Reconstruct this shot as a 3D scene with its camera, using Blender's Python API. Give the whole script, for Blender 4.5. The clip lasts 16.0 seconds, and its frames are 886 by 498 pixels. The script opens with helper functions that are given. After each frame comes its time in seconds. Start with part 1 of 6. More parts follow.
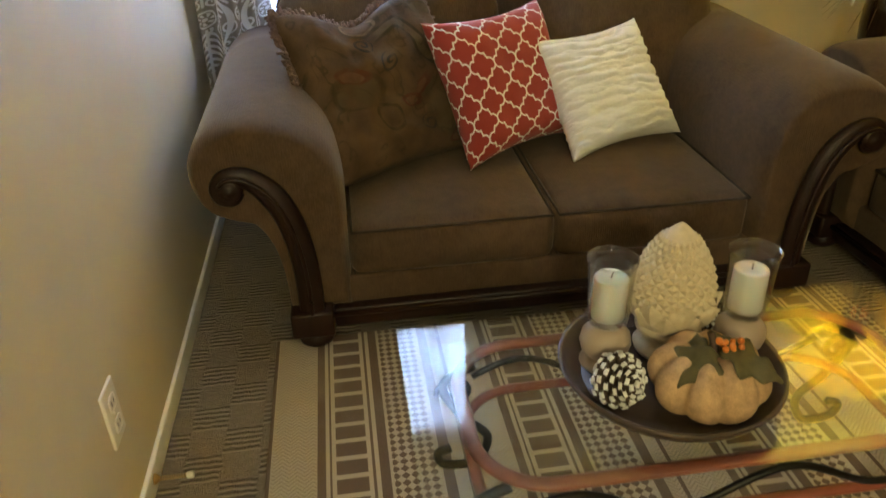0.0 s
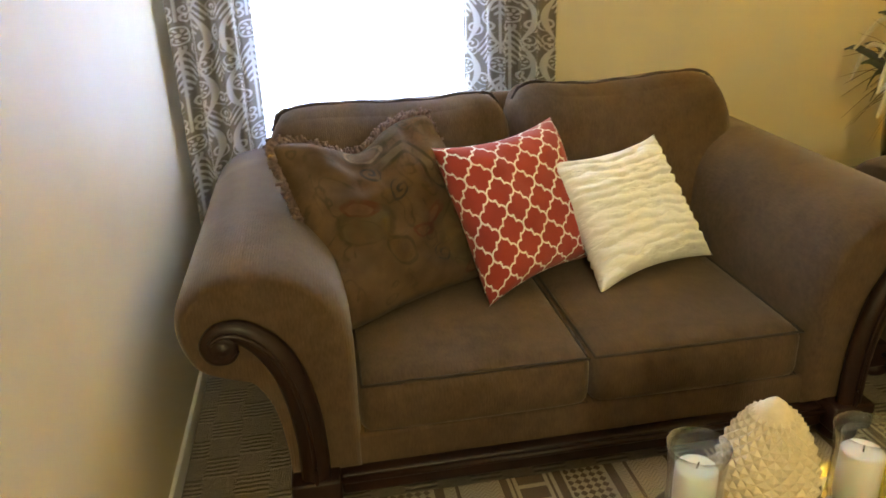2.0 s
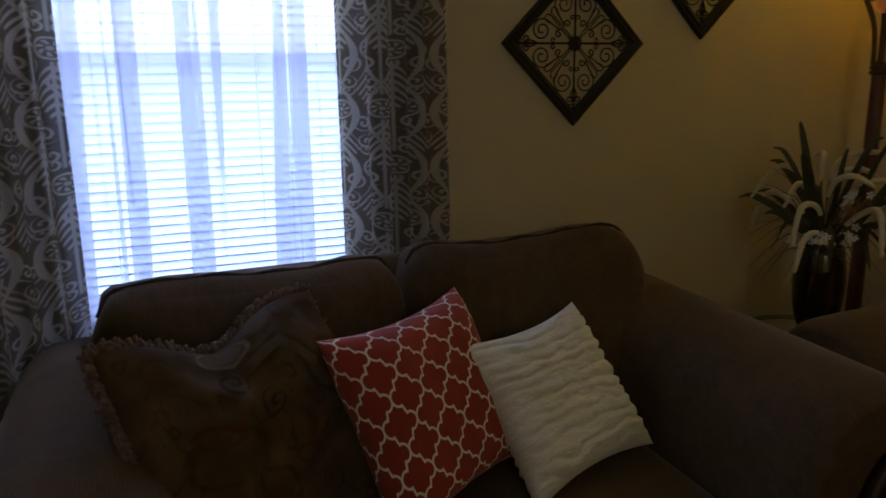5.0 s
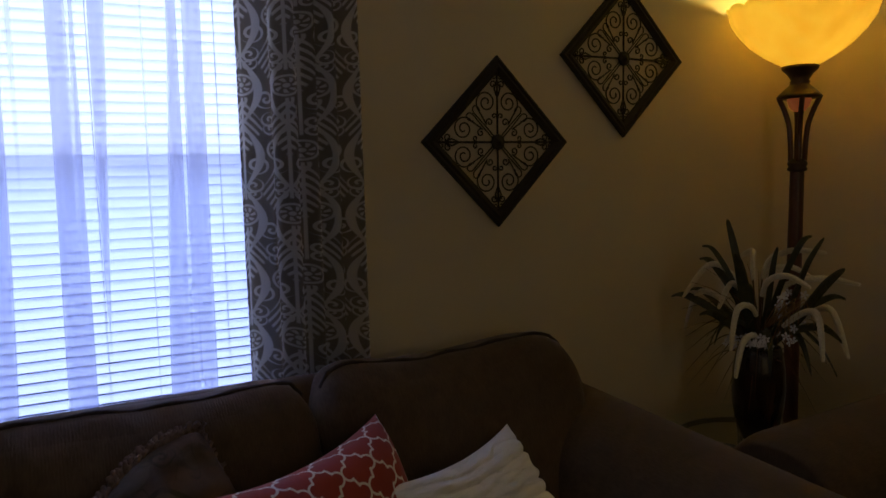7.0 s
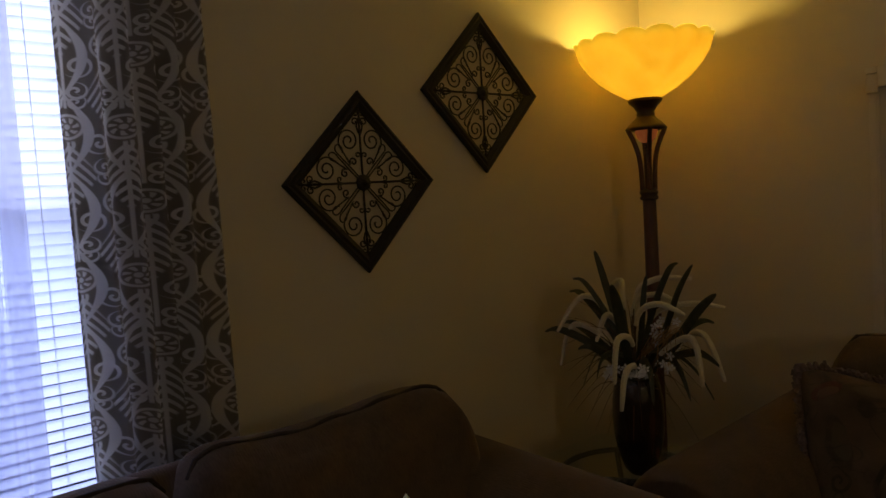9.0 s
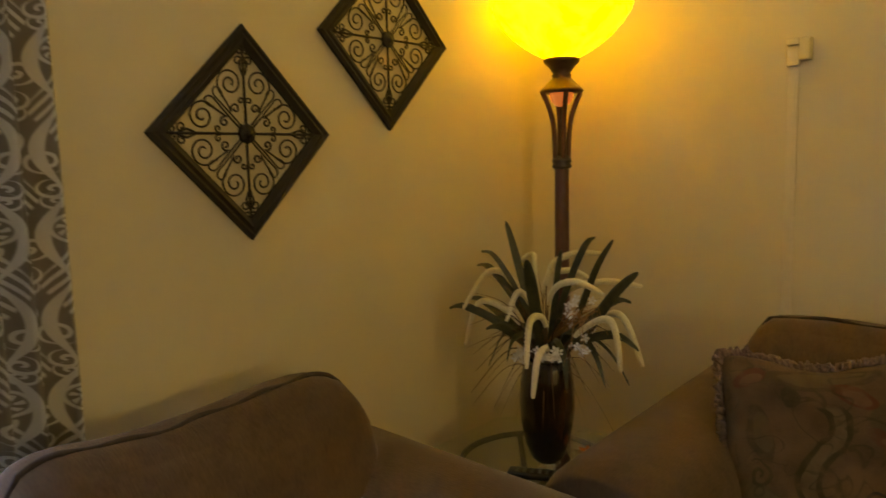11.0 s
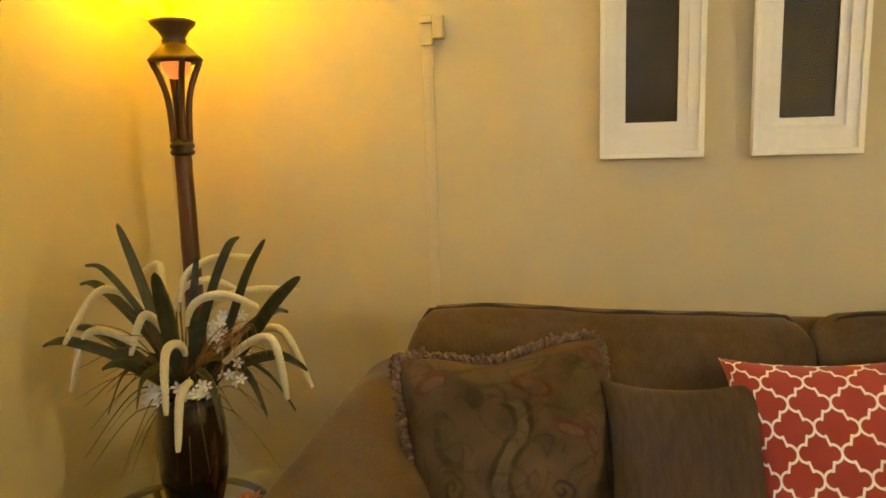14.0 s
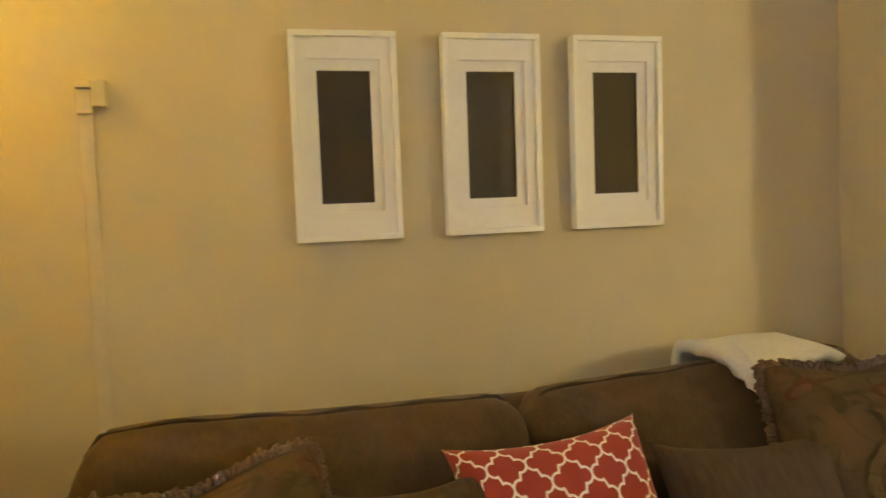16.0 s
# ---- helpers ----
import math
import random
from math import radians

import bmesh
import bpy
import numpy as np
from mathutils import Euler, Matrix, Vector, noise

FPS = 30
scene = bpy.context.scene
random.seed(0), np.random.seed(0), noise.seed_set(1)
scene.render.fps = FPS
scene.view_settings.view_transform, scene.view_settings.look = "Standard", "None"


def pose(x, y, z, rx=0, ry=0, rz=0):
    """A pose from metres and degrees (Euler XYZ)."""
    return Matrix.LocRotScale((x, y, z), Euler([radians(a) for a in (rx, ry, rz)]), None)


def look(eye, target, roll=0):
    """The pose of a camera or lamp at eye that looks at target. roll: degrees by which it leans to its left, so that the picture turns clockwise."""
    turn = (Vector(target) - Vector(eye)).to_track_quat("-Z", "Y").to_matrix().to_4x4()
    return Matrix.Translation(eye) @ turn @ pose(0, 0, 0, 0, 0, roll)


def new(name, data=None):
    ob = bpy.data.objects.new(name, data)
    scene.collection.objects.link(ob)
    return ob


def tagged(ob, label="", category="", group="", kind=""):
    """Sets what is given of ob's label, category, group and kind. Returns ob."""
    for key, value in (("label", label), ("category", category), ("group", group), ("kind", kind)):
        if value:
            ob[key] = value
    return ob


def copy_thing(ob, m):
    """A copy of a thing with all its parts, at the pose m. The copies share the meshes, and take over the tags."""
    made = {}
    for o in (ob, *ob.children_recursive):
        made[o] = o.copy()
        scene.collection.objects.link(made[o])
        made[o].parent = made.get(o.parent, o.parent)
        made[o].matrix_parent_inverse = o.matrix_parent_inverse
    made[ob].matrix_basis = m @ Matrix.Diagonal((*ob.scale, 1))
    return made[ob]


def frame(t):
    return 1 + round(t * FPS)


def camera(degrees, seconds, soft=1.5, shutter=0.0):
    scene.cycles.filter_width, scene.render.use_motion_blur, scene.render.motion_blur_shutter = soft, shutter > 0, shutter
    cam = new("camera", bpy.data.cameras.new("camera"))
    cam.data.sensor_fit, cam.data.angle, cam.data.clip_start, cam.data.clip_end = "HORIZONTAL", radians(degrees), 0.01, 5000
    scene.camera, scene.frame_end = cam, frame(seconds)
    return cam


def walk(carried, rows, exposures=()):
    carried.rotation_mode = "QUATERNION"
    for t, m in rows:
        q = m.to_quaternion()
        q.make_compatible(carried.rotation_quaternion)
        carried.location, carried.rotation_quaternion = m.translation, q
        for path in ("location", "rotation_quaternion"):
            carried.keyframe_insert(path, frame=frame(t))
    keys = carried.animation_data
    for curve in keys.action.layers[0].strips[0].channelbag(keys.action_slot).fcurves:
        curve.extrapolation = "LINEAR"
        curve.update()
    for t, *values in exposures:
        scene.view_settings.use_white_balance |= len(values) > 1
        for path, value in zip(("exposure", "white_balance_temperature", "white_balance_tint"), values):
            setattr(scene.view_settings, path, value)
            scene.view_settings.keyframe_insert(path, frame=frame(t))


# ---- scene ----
cam = camera(62.1, 16.0, 1.5, 0.4)
PATH = [
    (0, (0.01, 0.12, 1.275), (0.242, 1.853, 0.303), -1.6),
    (0.5, (0.039, 0.186, 1.29), (0.231, 1.958, 0.383), -1.0),
    (1, (0.045, 0.239, 1.291), (0.19, 2.041, 0.436), -0.9),
    (1.5, (0.01, 0.315, 1.289), (0.181, 2.139, 0.486), -1.2),
    (2, (-0.045, 0.401, 1.298), (0.259, 2.23, 0.55), -2.1),
    (2.5, (-0.073, 0.459, 1.305), (0.332, 2.287, 0.603), -1.5),
    (3, (-0.057, 0.548, 1.318), (0.353, 2.395, 0.669), -1.0),
    (3.5, (-0.005, 0.642, 1.318), (0.384, 2.527, 0.774), -0.4),
    (4, (0.033, 0.697, 1.318), (0.417, 2.6, 0.84), -0.4),
    (4.5, (0.036, 0.778, 1.319), (0.546, 2.653, 0.846), 0.4),
    (5, (-0.026, 0.899, 1.327), (0.686, 2.716, 0.886), -0.9),
    (5.2, (-0.046, 0.931, 1.322), (0.737, 2.722, 0.899), -1.3),
    (7.5, (0.076, 1.12, 1.372), (1.025, 2.872, 1.205), -1.5),
    (8, (0.068, 1.169, 1.366), (1.102, 2.877, 1.24), -2.0),
    (8.5, (0.04, 1.24, 1.388), (1.249, 2.829, 1.274), -3.2),
    (11, (0.212, 1.512, 1.374), (1.718, 2.806, 1.132), -1.3),
    (11.5, (0.233, 1.632, 1.36), (1.992, 2.555, 1.131), -2.9),
    (12, (0.22, 1.716, 1.353), (2.099, 2.35, 1.098), -3.9),
    (12.5, (0.213, 1.745, 1.344), (2.141, 2.19, 1.054), -3.2),
    (13, (0.284, 1.774, 1.347), (2.216, 2.18, 1.022), -3.0),
    (13.5, (0.414, 1.785, 1.349), (2.349, 2.173, 1.026), -2.6),
    (14, (0.502, 1.773, 1.347), (2.448, 2.136, 1.06), -1.7),
    (14.5, (0.56, 1.76, 1.345), (2.526, 2.025, 1.092), -1.7),
    (15, (0.62, 1.77, 1.371), (2.609, 1.762, 1.167), -2.6),
    (15.5, (0.67, 1.816, 1.365), (2.646, 1.542, 1.227), -2.8),
    (16, (0.716, 1.83, 1.345), (2.651, 1.333, 1.251), -2.5),
]
LIGHT = [(0, 0.21, 5980, 8), (0.5, 0.58, 5980, 8), (1, 0.73, 6080, 8), (2, 0.65, 6300, 9), (2.5, 0.52, 6450, 9), (3, 0.3, 6450, 9), (3.5, -0.33, 6400, 9), (4, -1.15, 6250, 10), (4.5, -1.91, 6050, 13),
         (5, -2.31, 5800, 18), (5.2, -2.41, 5800, 19), (7.3, -2.78, 5560, 30), (8.7, -2.78, 5890, 30), (10.8, -0.64, 7220, 14), (11.5, -0.39, 7220, 14), (12.5, 0.03, 7120, 13), (13, 0.31, 7070, 12), (14, 0.41, 7020, 12), (15, 0.33, 7020, 11), (15.5, 0.25, 7120, 11), (16, 0.08, 7170, 12)]
walk(cam, [(t, look(eye, target, roll)) for t, eye, target, roll in PATH], LIGHT)

# ---- light ----
world = bpy.data.worlds.new("world")
scene.world = world
world.use_nodes = True
wn = world.node_tree
sky = wn.nodes.new("ShaderNodeTexSky")
sky.sky_type, sky.sun_disc = "NISHITA", False
sky.sun_elevation, sky.sun_rotation = radians(40), radians(150)
wn.nodes["Background"].inputs["Strength"].default_value = 0.1
wn.links.new(sky.outputs[0], wn.nodes["Background"].inputs[0])


def lamp(name, kind, energy, colour, m, **more):
    data = bpy.data.lights.new(name, kind)
    data.energy, data.color = energy, colour
    if "size" in more:
        data.shape, data.size, data.size_y = "RECTANGLE", more["size"], more["size_y"]
    if "radius" in more:
        data.shadow_soft_size = more["radius"]
    ob = new(name, data)
    ob.matrix_basis = m
    return ob


# room: west wall x = WX, north wall y = NY, east wall x = EX, south wall y = SY, ceiling CZ
WX, NY, EX, SY, CZ = -0.50, 3.178, 2.892, -0.19, 2.56
LAMP = Vector((2.536, 2.931, 0.0))
WIN = (-0.31, 0.62, 0.62, 2.30)      # the window's opening: x0, x1, z0, z1

lamp("window_daylight", "AREA", 260, (0.83, 0.93, 1.0), pose(0.17, NY + 0.42, 1.5, -90, 0, 0), size=1.5, size_y=2.2)
lamp("torchiere_bulb", "POINT", 44, (1.0, 0.81, 0.15), pose(LAMP.x, LAMP.y, 1.86), radius=0.045)


# ---- helpers for meshes ----
def part(name, bm, material, parent=None, label="", smooth=True):
    """One bmesh as one mesh object."""
    me = bpy.data.meshes.new(name)
    bm.normal_update()
    bm.to_mesh(me)
    bm.free()
    for p in me.polygons:
        p.use_smooth = smooth
    ob = new(name, me)
    me.materials.append(material)
    if parent is not None:
        ob.parent = parent
    if label:
        ob["label"] = label
    return ob


def thing(name, label, category, m=None, group="", kind=""):
    ob = new(name)
    ob.empty_display_size = 0.1
    if m is not None:
        ob.matrix_basis = m
    return tagged(ob, label, category, group, kind)


def add_box(bm, lo, hi, bevel=0.0, seg=2, m=None):
    res = bmesh.ops.create_cube(bm, size=1.0)
    vs = res["verts"]
    for v in vs:
        v.co = Vector([lo[i] + (v.co[i] + 0.5) * (hi[i] - lo[i]) for i in range(3)])
    if bevel:
        es = list({e for v in vs for e in v.link_edges})
        out = bmesh.ops.bevel(bm, geom=es, offset=bevel, segments=seg, affect="EDGES", profile=0.5)
        vs = list({v for f in out["faces"] for v in f.verts} | {v for v in vs if v.is_valid})
    if m is not None:
        for v in vs:
            v.co = m @ v.co
    return bm


def box(lo, hi, bevel=0.0, seg=2, m=None):
    return add_box(bmesh.new(), lo, hi, bevel, seg, m)


def add_lathe(bm, profile, seg=32, centre=(0, 0, 0), wave=None, cap=False):
    """Rings of (radius, height) turned round a vertical axis. wave(angle, radius, height, i) gives a changed (radius, height)."""
    rings = []
    for i, (r, z) in enumerate(profile):
        ring = []
        for k in range(seg):
            a = 2 * math.pi * k / seg
            rr, zz = wave(a, r, z, i) if wave else (r, z)
            ring.append(bm.verts.new((centre[0] + rr * math.cos(a), centre[1] + rr * math.sin(a), centre[2] + zz)))
        rings.append(ring)
    for a, b in zip(rings, rings[1:]):
        for k in range(seg):
            bm.faces.new((a[k], a[(k + 1) % seg], b[(k + 1) % seg], b[k]))
    if cap:
        bm.faces.new(list(reversed(rings[0])))
        bm.faces.new(rings[-1])
    return bm


def lathe(profile, seg=32, centre=(0, 0, 0), wave=None, cap=False):
    return add_lathe(bmesh.new(), profile, seg, centre, wave, cap)


def spline(pts, n=8, closed=False):
    """Points on a smooth curve through the given ones."""
    pts = [Vector(p) for p in pts]
    out, count = [], len(pts)
    for i in range(count if closed else count - 1):
        if closed:
            p0, p1, p2, p3 = (pts[(i + k) % count] for k in (-1, 0, 1, 2))
        else:
            p0, p1, p2, p3 = pts[max(i - 1, 0)], pts[i], pts[i + 1], pts[min(i + 2, count - 1)]
        for k in range(n):
            t = k / n
            out.append(0.5 * (2 * p1 + (p2 - p0) * t + (2 * p0 - 5 * p1 + 4 * p2 - p3) * t * t + (3 * p1 - p0 - 3 * p2 + p3) * t ** 3))
    if not closed:
        out.append(pts[-1])
    return out


def add_tube(bm, pts, r, seg=8, closed=False, flat=1.0, up=(0, 0, 1)):
    """A round or flattened rod along points; r is a number or a function of 0..1."""
    pts = [Vector(p) for p in pts]
    n = len(pts)
    rings = []
    for i, p in enumerate(pts):
        a = pts[i - 1] if (i or closed) else p
        b = pts[(i + 1) % n] if (i < n - 1 or closed) else p
        d = (b - a).normalized()
        side = d.cross(Vector(up))
        if side.length < 1e-4:
            side = d.cross(Vector((1, 0.2, 0)))
        side.normalize()
        top = side.cross(d).normalized()
        rr = r(i / max(n - 1, 1)) if callable(r) else r
        rings.append([bm.verts.new(p + rr * (math.cos(2 * math.pi * k / seg) * side + flat * math.sin(2 * math.pi * k / seg) * top)) for k in range(seg)])
    for i in range(n if closed else n - 1):
        a, b = rings[i], rings[(i + 1) % n]
        for k in range(seg):
            bm.faces.new((a[k], a[(k + 1) % seg], b[(k + 1) % seg], b[k]))
    if not closed:
        bm.faces.new(list(reversed(rings[0])))
        bm.faces.new(rings[-1])
    return bm


def tube(pts, r, seg=8, closed=False, flat=1.0, up=(0, 0, 1)):
    return add_tube(bmesh.new(), pts, r, seg, closed, flat, up)


def add_prism(bm, outline, y0, y1, sections=2, shape=None):
    """A closed outline in x, z carried along y. shape(p, s) may move a point at 0..1 of the way."""
    rings = []
    for j in range(sections):
        s = j / (sections - 1)
        ring = []
        for p in outline:
            q = Vector((p[0], y0 + s * (y1 - y0), p[1]))
            ring.append(bm.verts.new(shape(q, s) if shape else q))
        rings.append(ring)
    n = len(outline)
    for a, b in zip(rings, rings[1:]):
        for k in range(n):
            bm.faces.new((a[k], b[k], b[(k + 1) % n], a[(k + 1) % n]))
    bm.faces.new(rings[0])
    bm.faces.new(list(reversed(rings[-1])))
    return bm


def add_sheet(bm, f, nu, nv, uv=None):
    """A grid of points f(u, v), u and v from 0 to 1, with uv(u, v) as its texture place."""
    vs = [[bm.verts.new(f(i / nu, j / nv)) for j in range(nv + 1)] for i in range(nu + 1)]
    lay = bm.loops.layers.uv.verify() if uv else None
    for i in range(nu):
        for j in range(nv):
            fc = bm.faces.new((vs[i][j], vs[i + 1][j], vs[i + 1][j + 1], vs[i][j + 1]))
            if uv:
                for lp, (a, b) in zip(fc.loops, ((i, j), (i + 1, j), (i + 1, j + 1), (i, j + 1))):
                    lp[lay].uv = uv(a / nu, b / nv)
    return bm


def cushion(sx, sy, sz, r, puff=0.0, n=14, bend=None):
    """A soft rounded block about its middle; puff swells each face; bend moves each point."""
    bm = bmesh.new()
    half = Vector((sx / 2, sy / 2, sz / 2))
    for axis in range(3):
        for sign in (-1, 1):
            a, b = (axis + 1) % 3, (axis + 2) % 3
            vs = []
            for i in range(n + 1):
                row = []
                for j in range(n + 1):
                    p = Vector((0, 0, 0))
                    # denser near the edges
                    ci, cj = -math.cos(math.pi * i / n), -math.cos(math.pi * j / n)
                    p[a], p[b], p[axis] = ci * half[a], cj * half[b], sign * half[axis]
                    core = Vector([max(-half[k] + r, min(half[k] - r, p[k])) for k in range(3)])
                    d = p - core
                    if d.length > 1e-9:
                        d = d.normalized() * r
                    q = core + d
                    q[axis] += sign * puff * (1 - ci * ci) * (1 - cj * cj)
                    row.append(bm.verts.new(bend(q) if bend else q))
                vs.append(row)
            for i in range(n):
                for j in range(n):
                    f = (vs[i][j], vs[i + 1][j], vs[i + 1][j + 1], vs[i][j + 1])
                    bm.faces.new(f if sign > 0 else tuple(reversed(f)))
    bmesh.ops.remove_doubles(bm, verts=bm.verts, dist=0.0005)
    return bm


# ---- materials ----
class Nodes:
    """A small aid to write node graphs as expressions."""

    def __init__(self, name):
        self.mat = bpy.data.materials.new(name)
        self.mat.use_nodes = True
        self.t = self.mat.node_tree
        self.b = self.t.nodes["Principled BSDF"]
        self.out = self.t.nodes["Material Output"]

    def node(self, kind, ins=None, **props):
        nd = self.t.nodes.new(kind)
        if "operation" in props:
            nd.operation = props["operation"]
        if "data_type" in props:
            nd.data_type = props["data_type"]
        if "feature" in props:
            nd.feature = props["feature"]
        if "interpolation_type" in props:
            nd.interpolation_type = props["interpolation_type"]
        for k, v in (ins or {}).items():
            self.put(nd.inputs[k], v)
        return nd

    def put(self, socket, v):
        if isinstance(v, bpy.types.NodeSocket):
            self.t.links.new(v, socket)
        else:
            socket.default_value = v

    def m(self, op, a, b=0.0, c=0.0):
        nd = self.t.nodes.new("ShaderNodeMath")
        nd.operation = op
        for s, v in zip(nd.inputs, (a, b, c)):
            self.put(s, v)
        return nd.outputs[0]

    def coord(self, which="Object"):
        return self.node("ShaderNodeTexCoord").outputs[which]

    def xyz(self, v):
        return self.node("ShaderNodeSeparateXYZ", {0: v}).outputs

    def vec(self, x, y, z=0.0):
        return self.node("ShaderNodeCombineXYZ", {0: x, 1: y, 2: z}).outputs[0]

    def scale(self, v, s):
        return self.node("ShaderNodeVectorMath", {0: v, 1: s}, operation="MULTIPLY").outputs[0]

    def noise(self, v, scale, detail=3.0, rough=0.55, dist=0.0):
        return self.node("ShaderNodeTexNoise", {"Vector": v, "Scale": scale, "Detail": detail, "Roughness": rough, "Distortion": dist}).outputs[0]

    def ramp(self, f, lo, hi, a, b):
        """Colour a at lo, b at hi."""
        nd = self.node("ShaderNodeMapRange", {0: f, 1: lo, 2: hi, 3: 0.0, 4: 1.0})
        return self.mix(nd.outputs[0], a, b)

    def mix(self, f, a, b):
        nd = self.node("ShaderNodeMix", data_type="RGBA")
        for k, v in ((0, f), (6, a), (7, b)):
            if isinstance(v, tuple) and len(v) == 3:
                v = (*v, 1.0)
            self.put(nd.inputs[k], v)
        return nd.outputs[2]

    def step(self, f, lo, hi):
        return self.node("ShaderNodeMapRange", {0: f, 1: lo, 2: hi, 3: 0.0, 4: 1.0}, interpolation_type="SMOOTHSTEP").outputs[0]

    def bump(self, h, strength=0.3, dist=0.01):
        self.put(self.b.inputs["Normal"], self.node("ShaderNodeBump", {"Height": h, "Strength": strength, "Distance": dist}).outputs[0])

    def done(self, colour=None, rough=0.6, metal=0.0, **more):
        if colour is not None:
            if isinstance(colour, tuple) and len(colour) == 3:
                colour = (*colour, 1.0)
            self.put(self.b.inputs["Base Color"], colour)
        self.put(self.b.inputs["Roughness"], rough)
        self.put(self.b.inputs["Metallic"], metal)
        for k, v in more.items():
            self.put(self.b.inputs[k.replace("_", " ")], v)
        return self.mat


def wall_paint(name, a, b):
    n = Nodes(name)
    v = n.coord()
    big = n.noise(v, 1.3, 3)
    fine = n.noise(v, 160.0, 3)
    col = n.ramp(big, 0.35, 0.7, a, b)
    n.bump(fine, 0.16, 0.004)
    return n.done(col, n.node("ShaderNodeMapRange", {0: n.noise(v, 9.0), 3: 0.5, 4: 0.68}).outputs[0])


def plain(name, colour, rough=0.5, metal=0.0, grain=40.0, amount=0.12, bump=0.1, **more):
    n = Nodes(name)
    v = n.coord()
    f = n.noise(v, grain, 4)
    g = n.noise(v, grain / 7, 2)
    dark = tuple(c * (1 - amount) for c in colour)
    lite = tuple(min(1, c * (1 + amount)) for c in colour)
    col = n.ramp(n.m("ADD", n.m("MULTIPLY", f, 0.5), n.m("MULTIPLY", g, 0.5)), 0.35, 0.65, dark, lite)
    n.bump(f, bump, 0.003)
    return n.done(col, rough, metal, **more)


def wood(name, a, b, rough=0.3, axis=2, shine=0.5):
    n = Nodes(name)
    v = n.coord()
    s = [30.0, 30.0, 30.0]
    s[axis] = 2.5
    f = n.noise(n.scale(v, tuple(s)), 1.0, 5, 0.6, 0.6)
    g = n.noise(v, 5.0, 2)
    col = n.ramp(n.m("ADD", n.m("MULTIPLY", f, 0.7), n.m("MULTIPLY", g, 0.3)), 0.35, 0.65, a, b)
    n.bump(f, 0.12, 0.002)
    return n.done(col, n.node("ShaderNodeMapRange", {0: f, 3: rough * 0.8, 4: rough * 1.3}).outputs[0], 0.0, Coat_Weight=0.08, Coat_Roughness=0.25, Specular_IOR_Level=shine)


def upholstery():
    """Ribbed brown chenille: fine lengthwise cords, worn lighter in soft patches."""
    n = Nodes("brown_chenille")
    v = n.coord()
    x, y, z = n.xyz(v)
    weave = n.noise(n.scale(v, (260.0, 60.0, 60.0)), 1.0, 2)
    cord = n.m("SINE", n.m("MULTIPLY", n.m("ADD", x, n.m("MULTIPLY", n.noise(v, 14.0), 0.004)), 2 * math.pi / 0.0065))
    big = n.noise(v, 3.2, 3)
    mid = n.noise(v, 26.0, 4)
    f = n.m("ADD", n.m("MULTIPLY", big, 0.45), n.m("ADD", n.m("MULTIPLY", mid, 0.25), n.m("MULTIPLY", weave, 0.3)))
    col = n.ramp(f, 0.34, 0.66, (0.056, 0.0345, 0.0195), (0.107, 0.068, 0.0400))
    n.bump(n.m("ADD", n.m("MULTIPLY", cord, 0.11), weave), 0.26, 0.004)
    return n.done(col, 0.92, 0.0, Specular_IOR_Level=0.2, Sheen_Weight=0.26, Sheen_Roughness=0.42, Sheen_Tint=(0.80, 0.68, 0.55, 1))


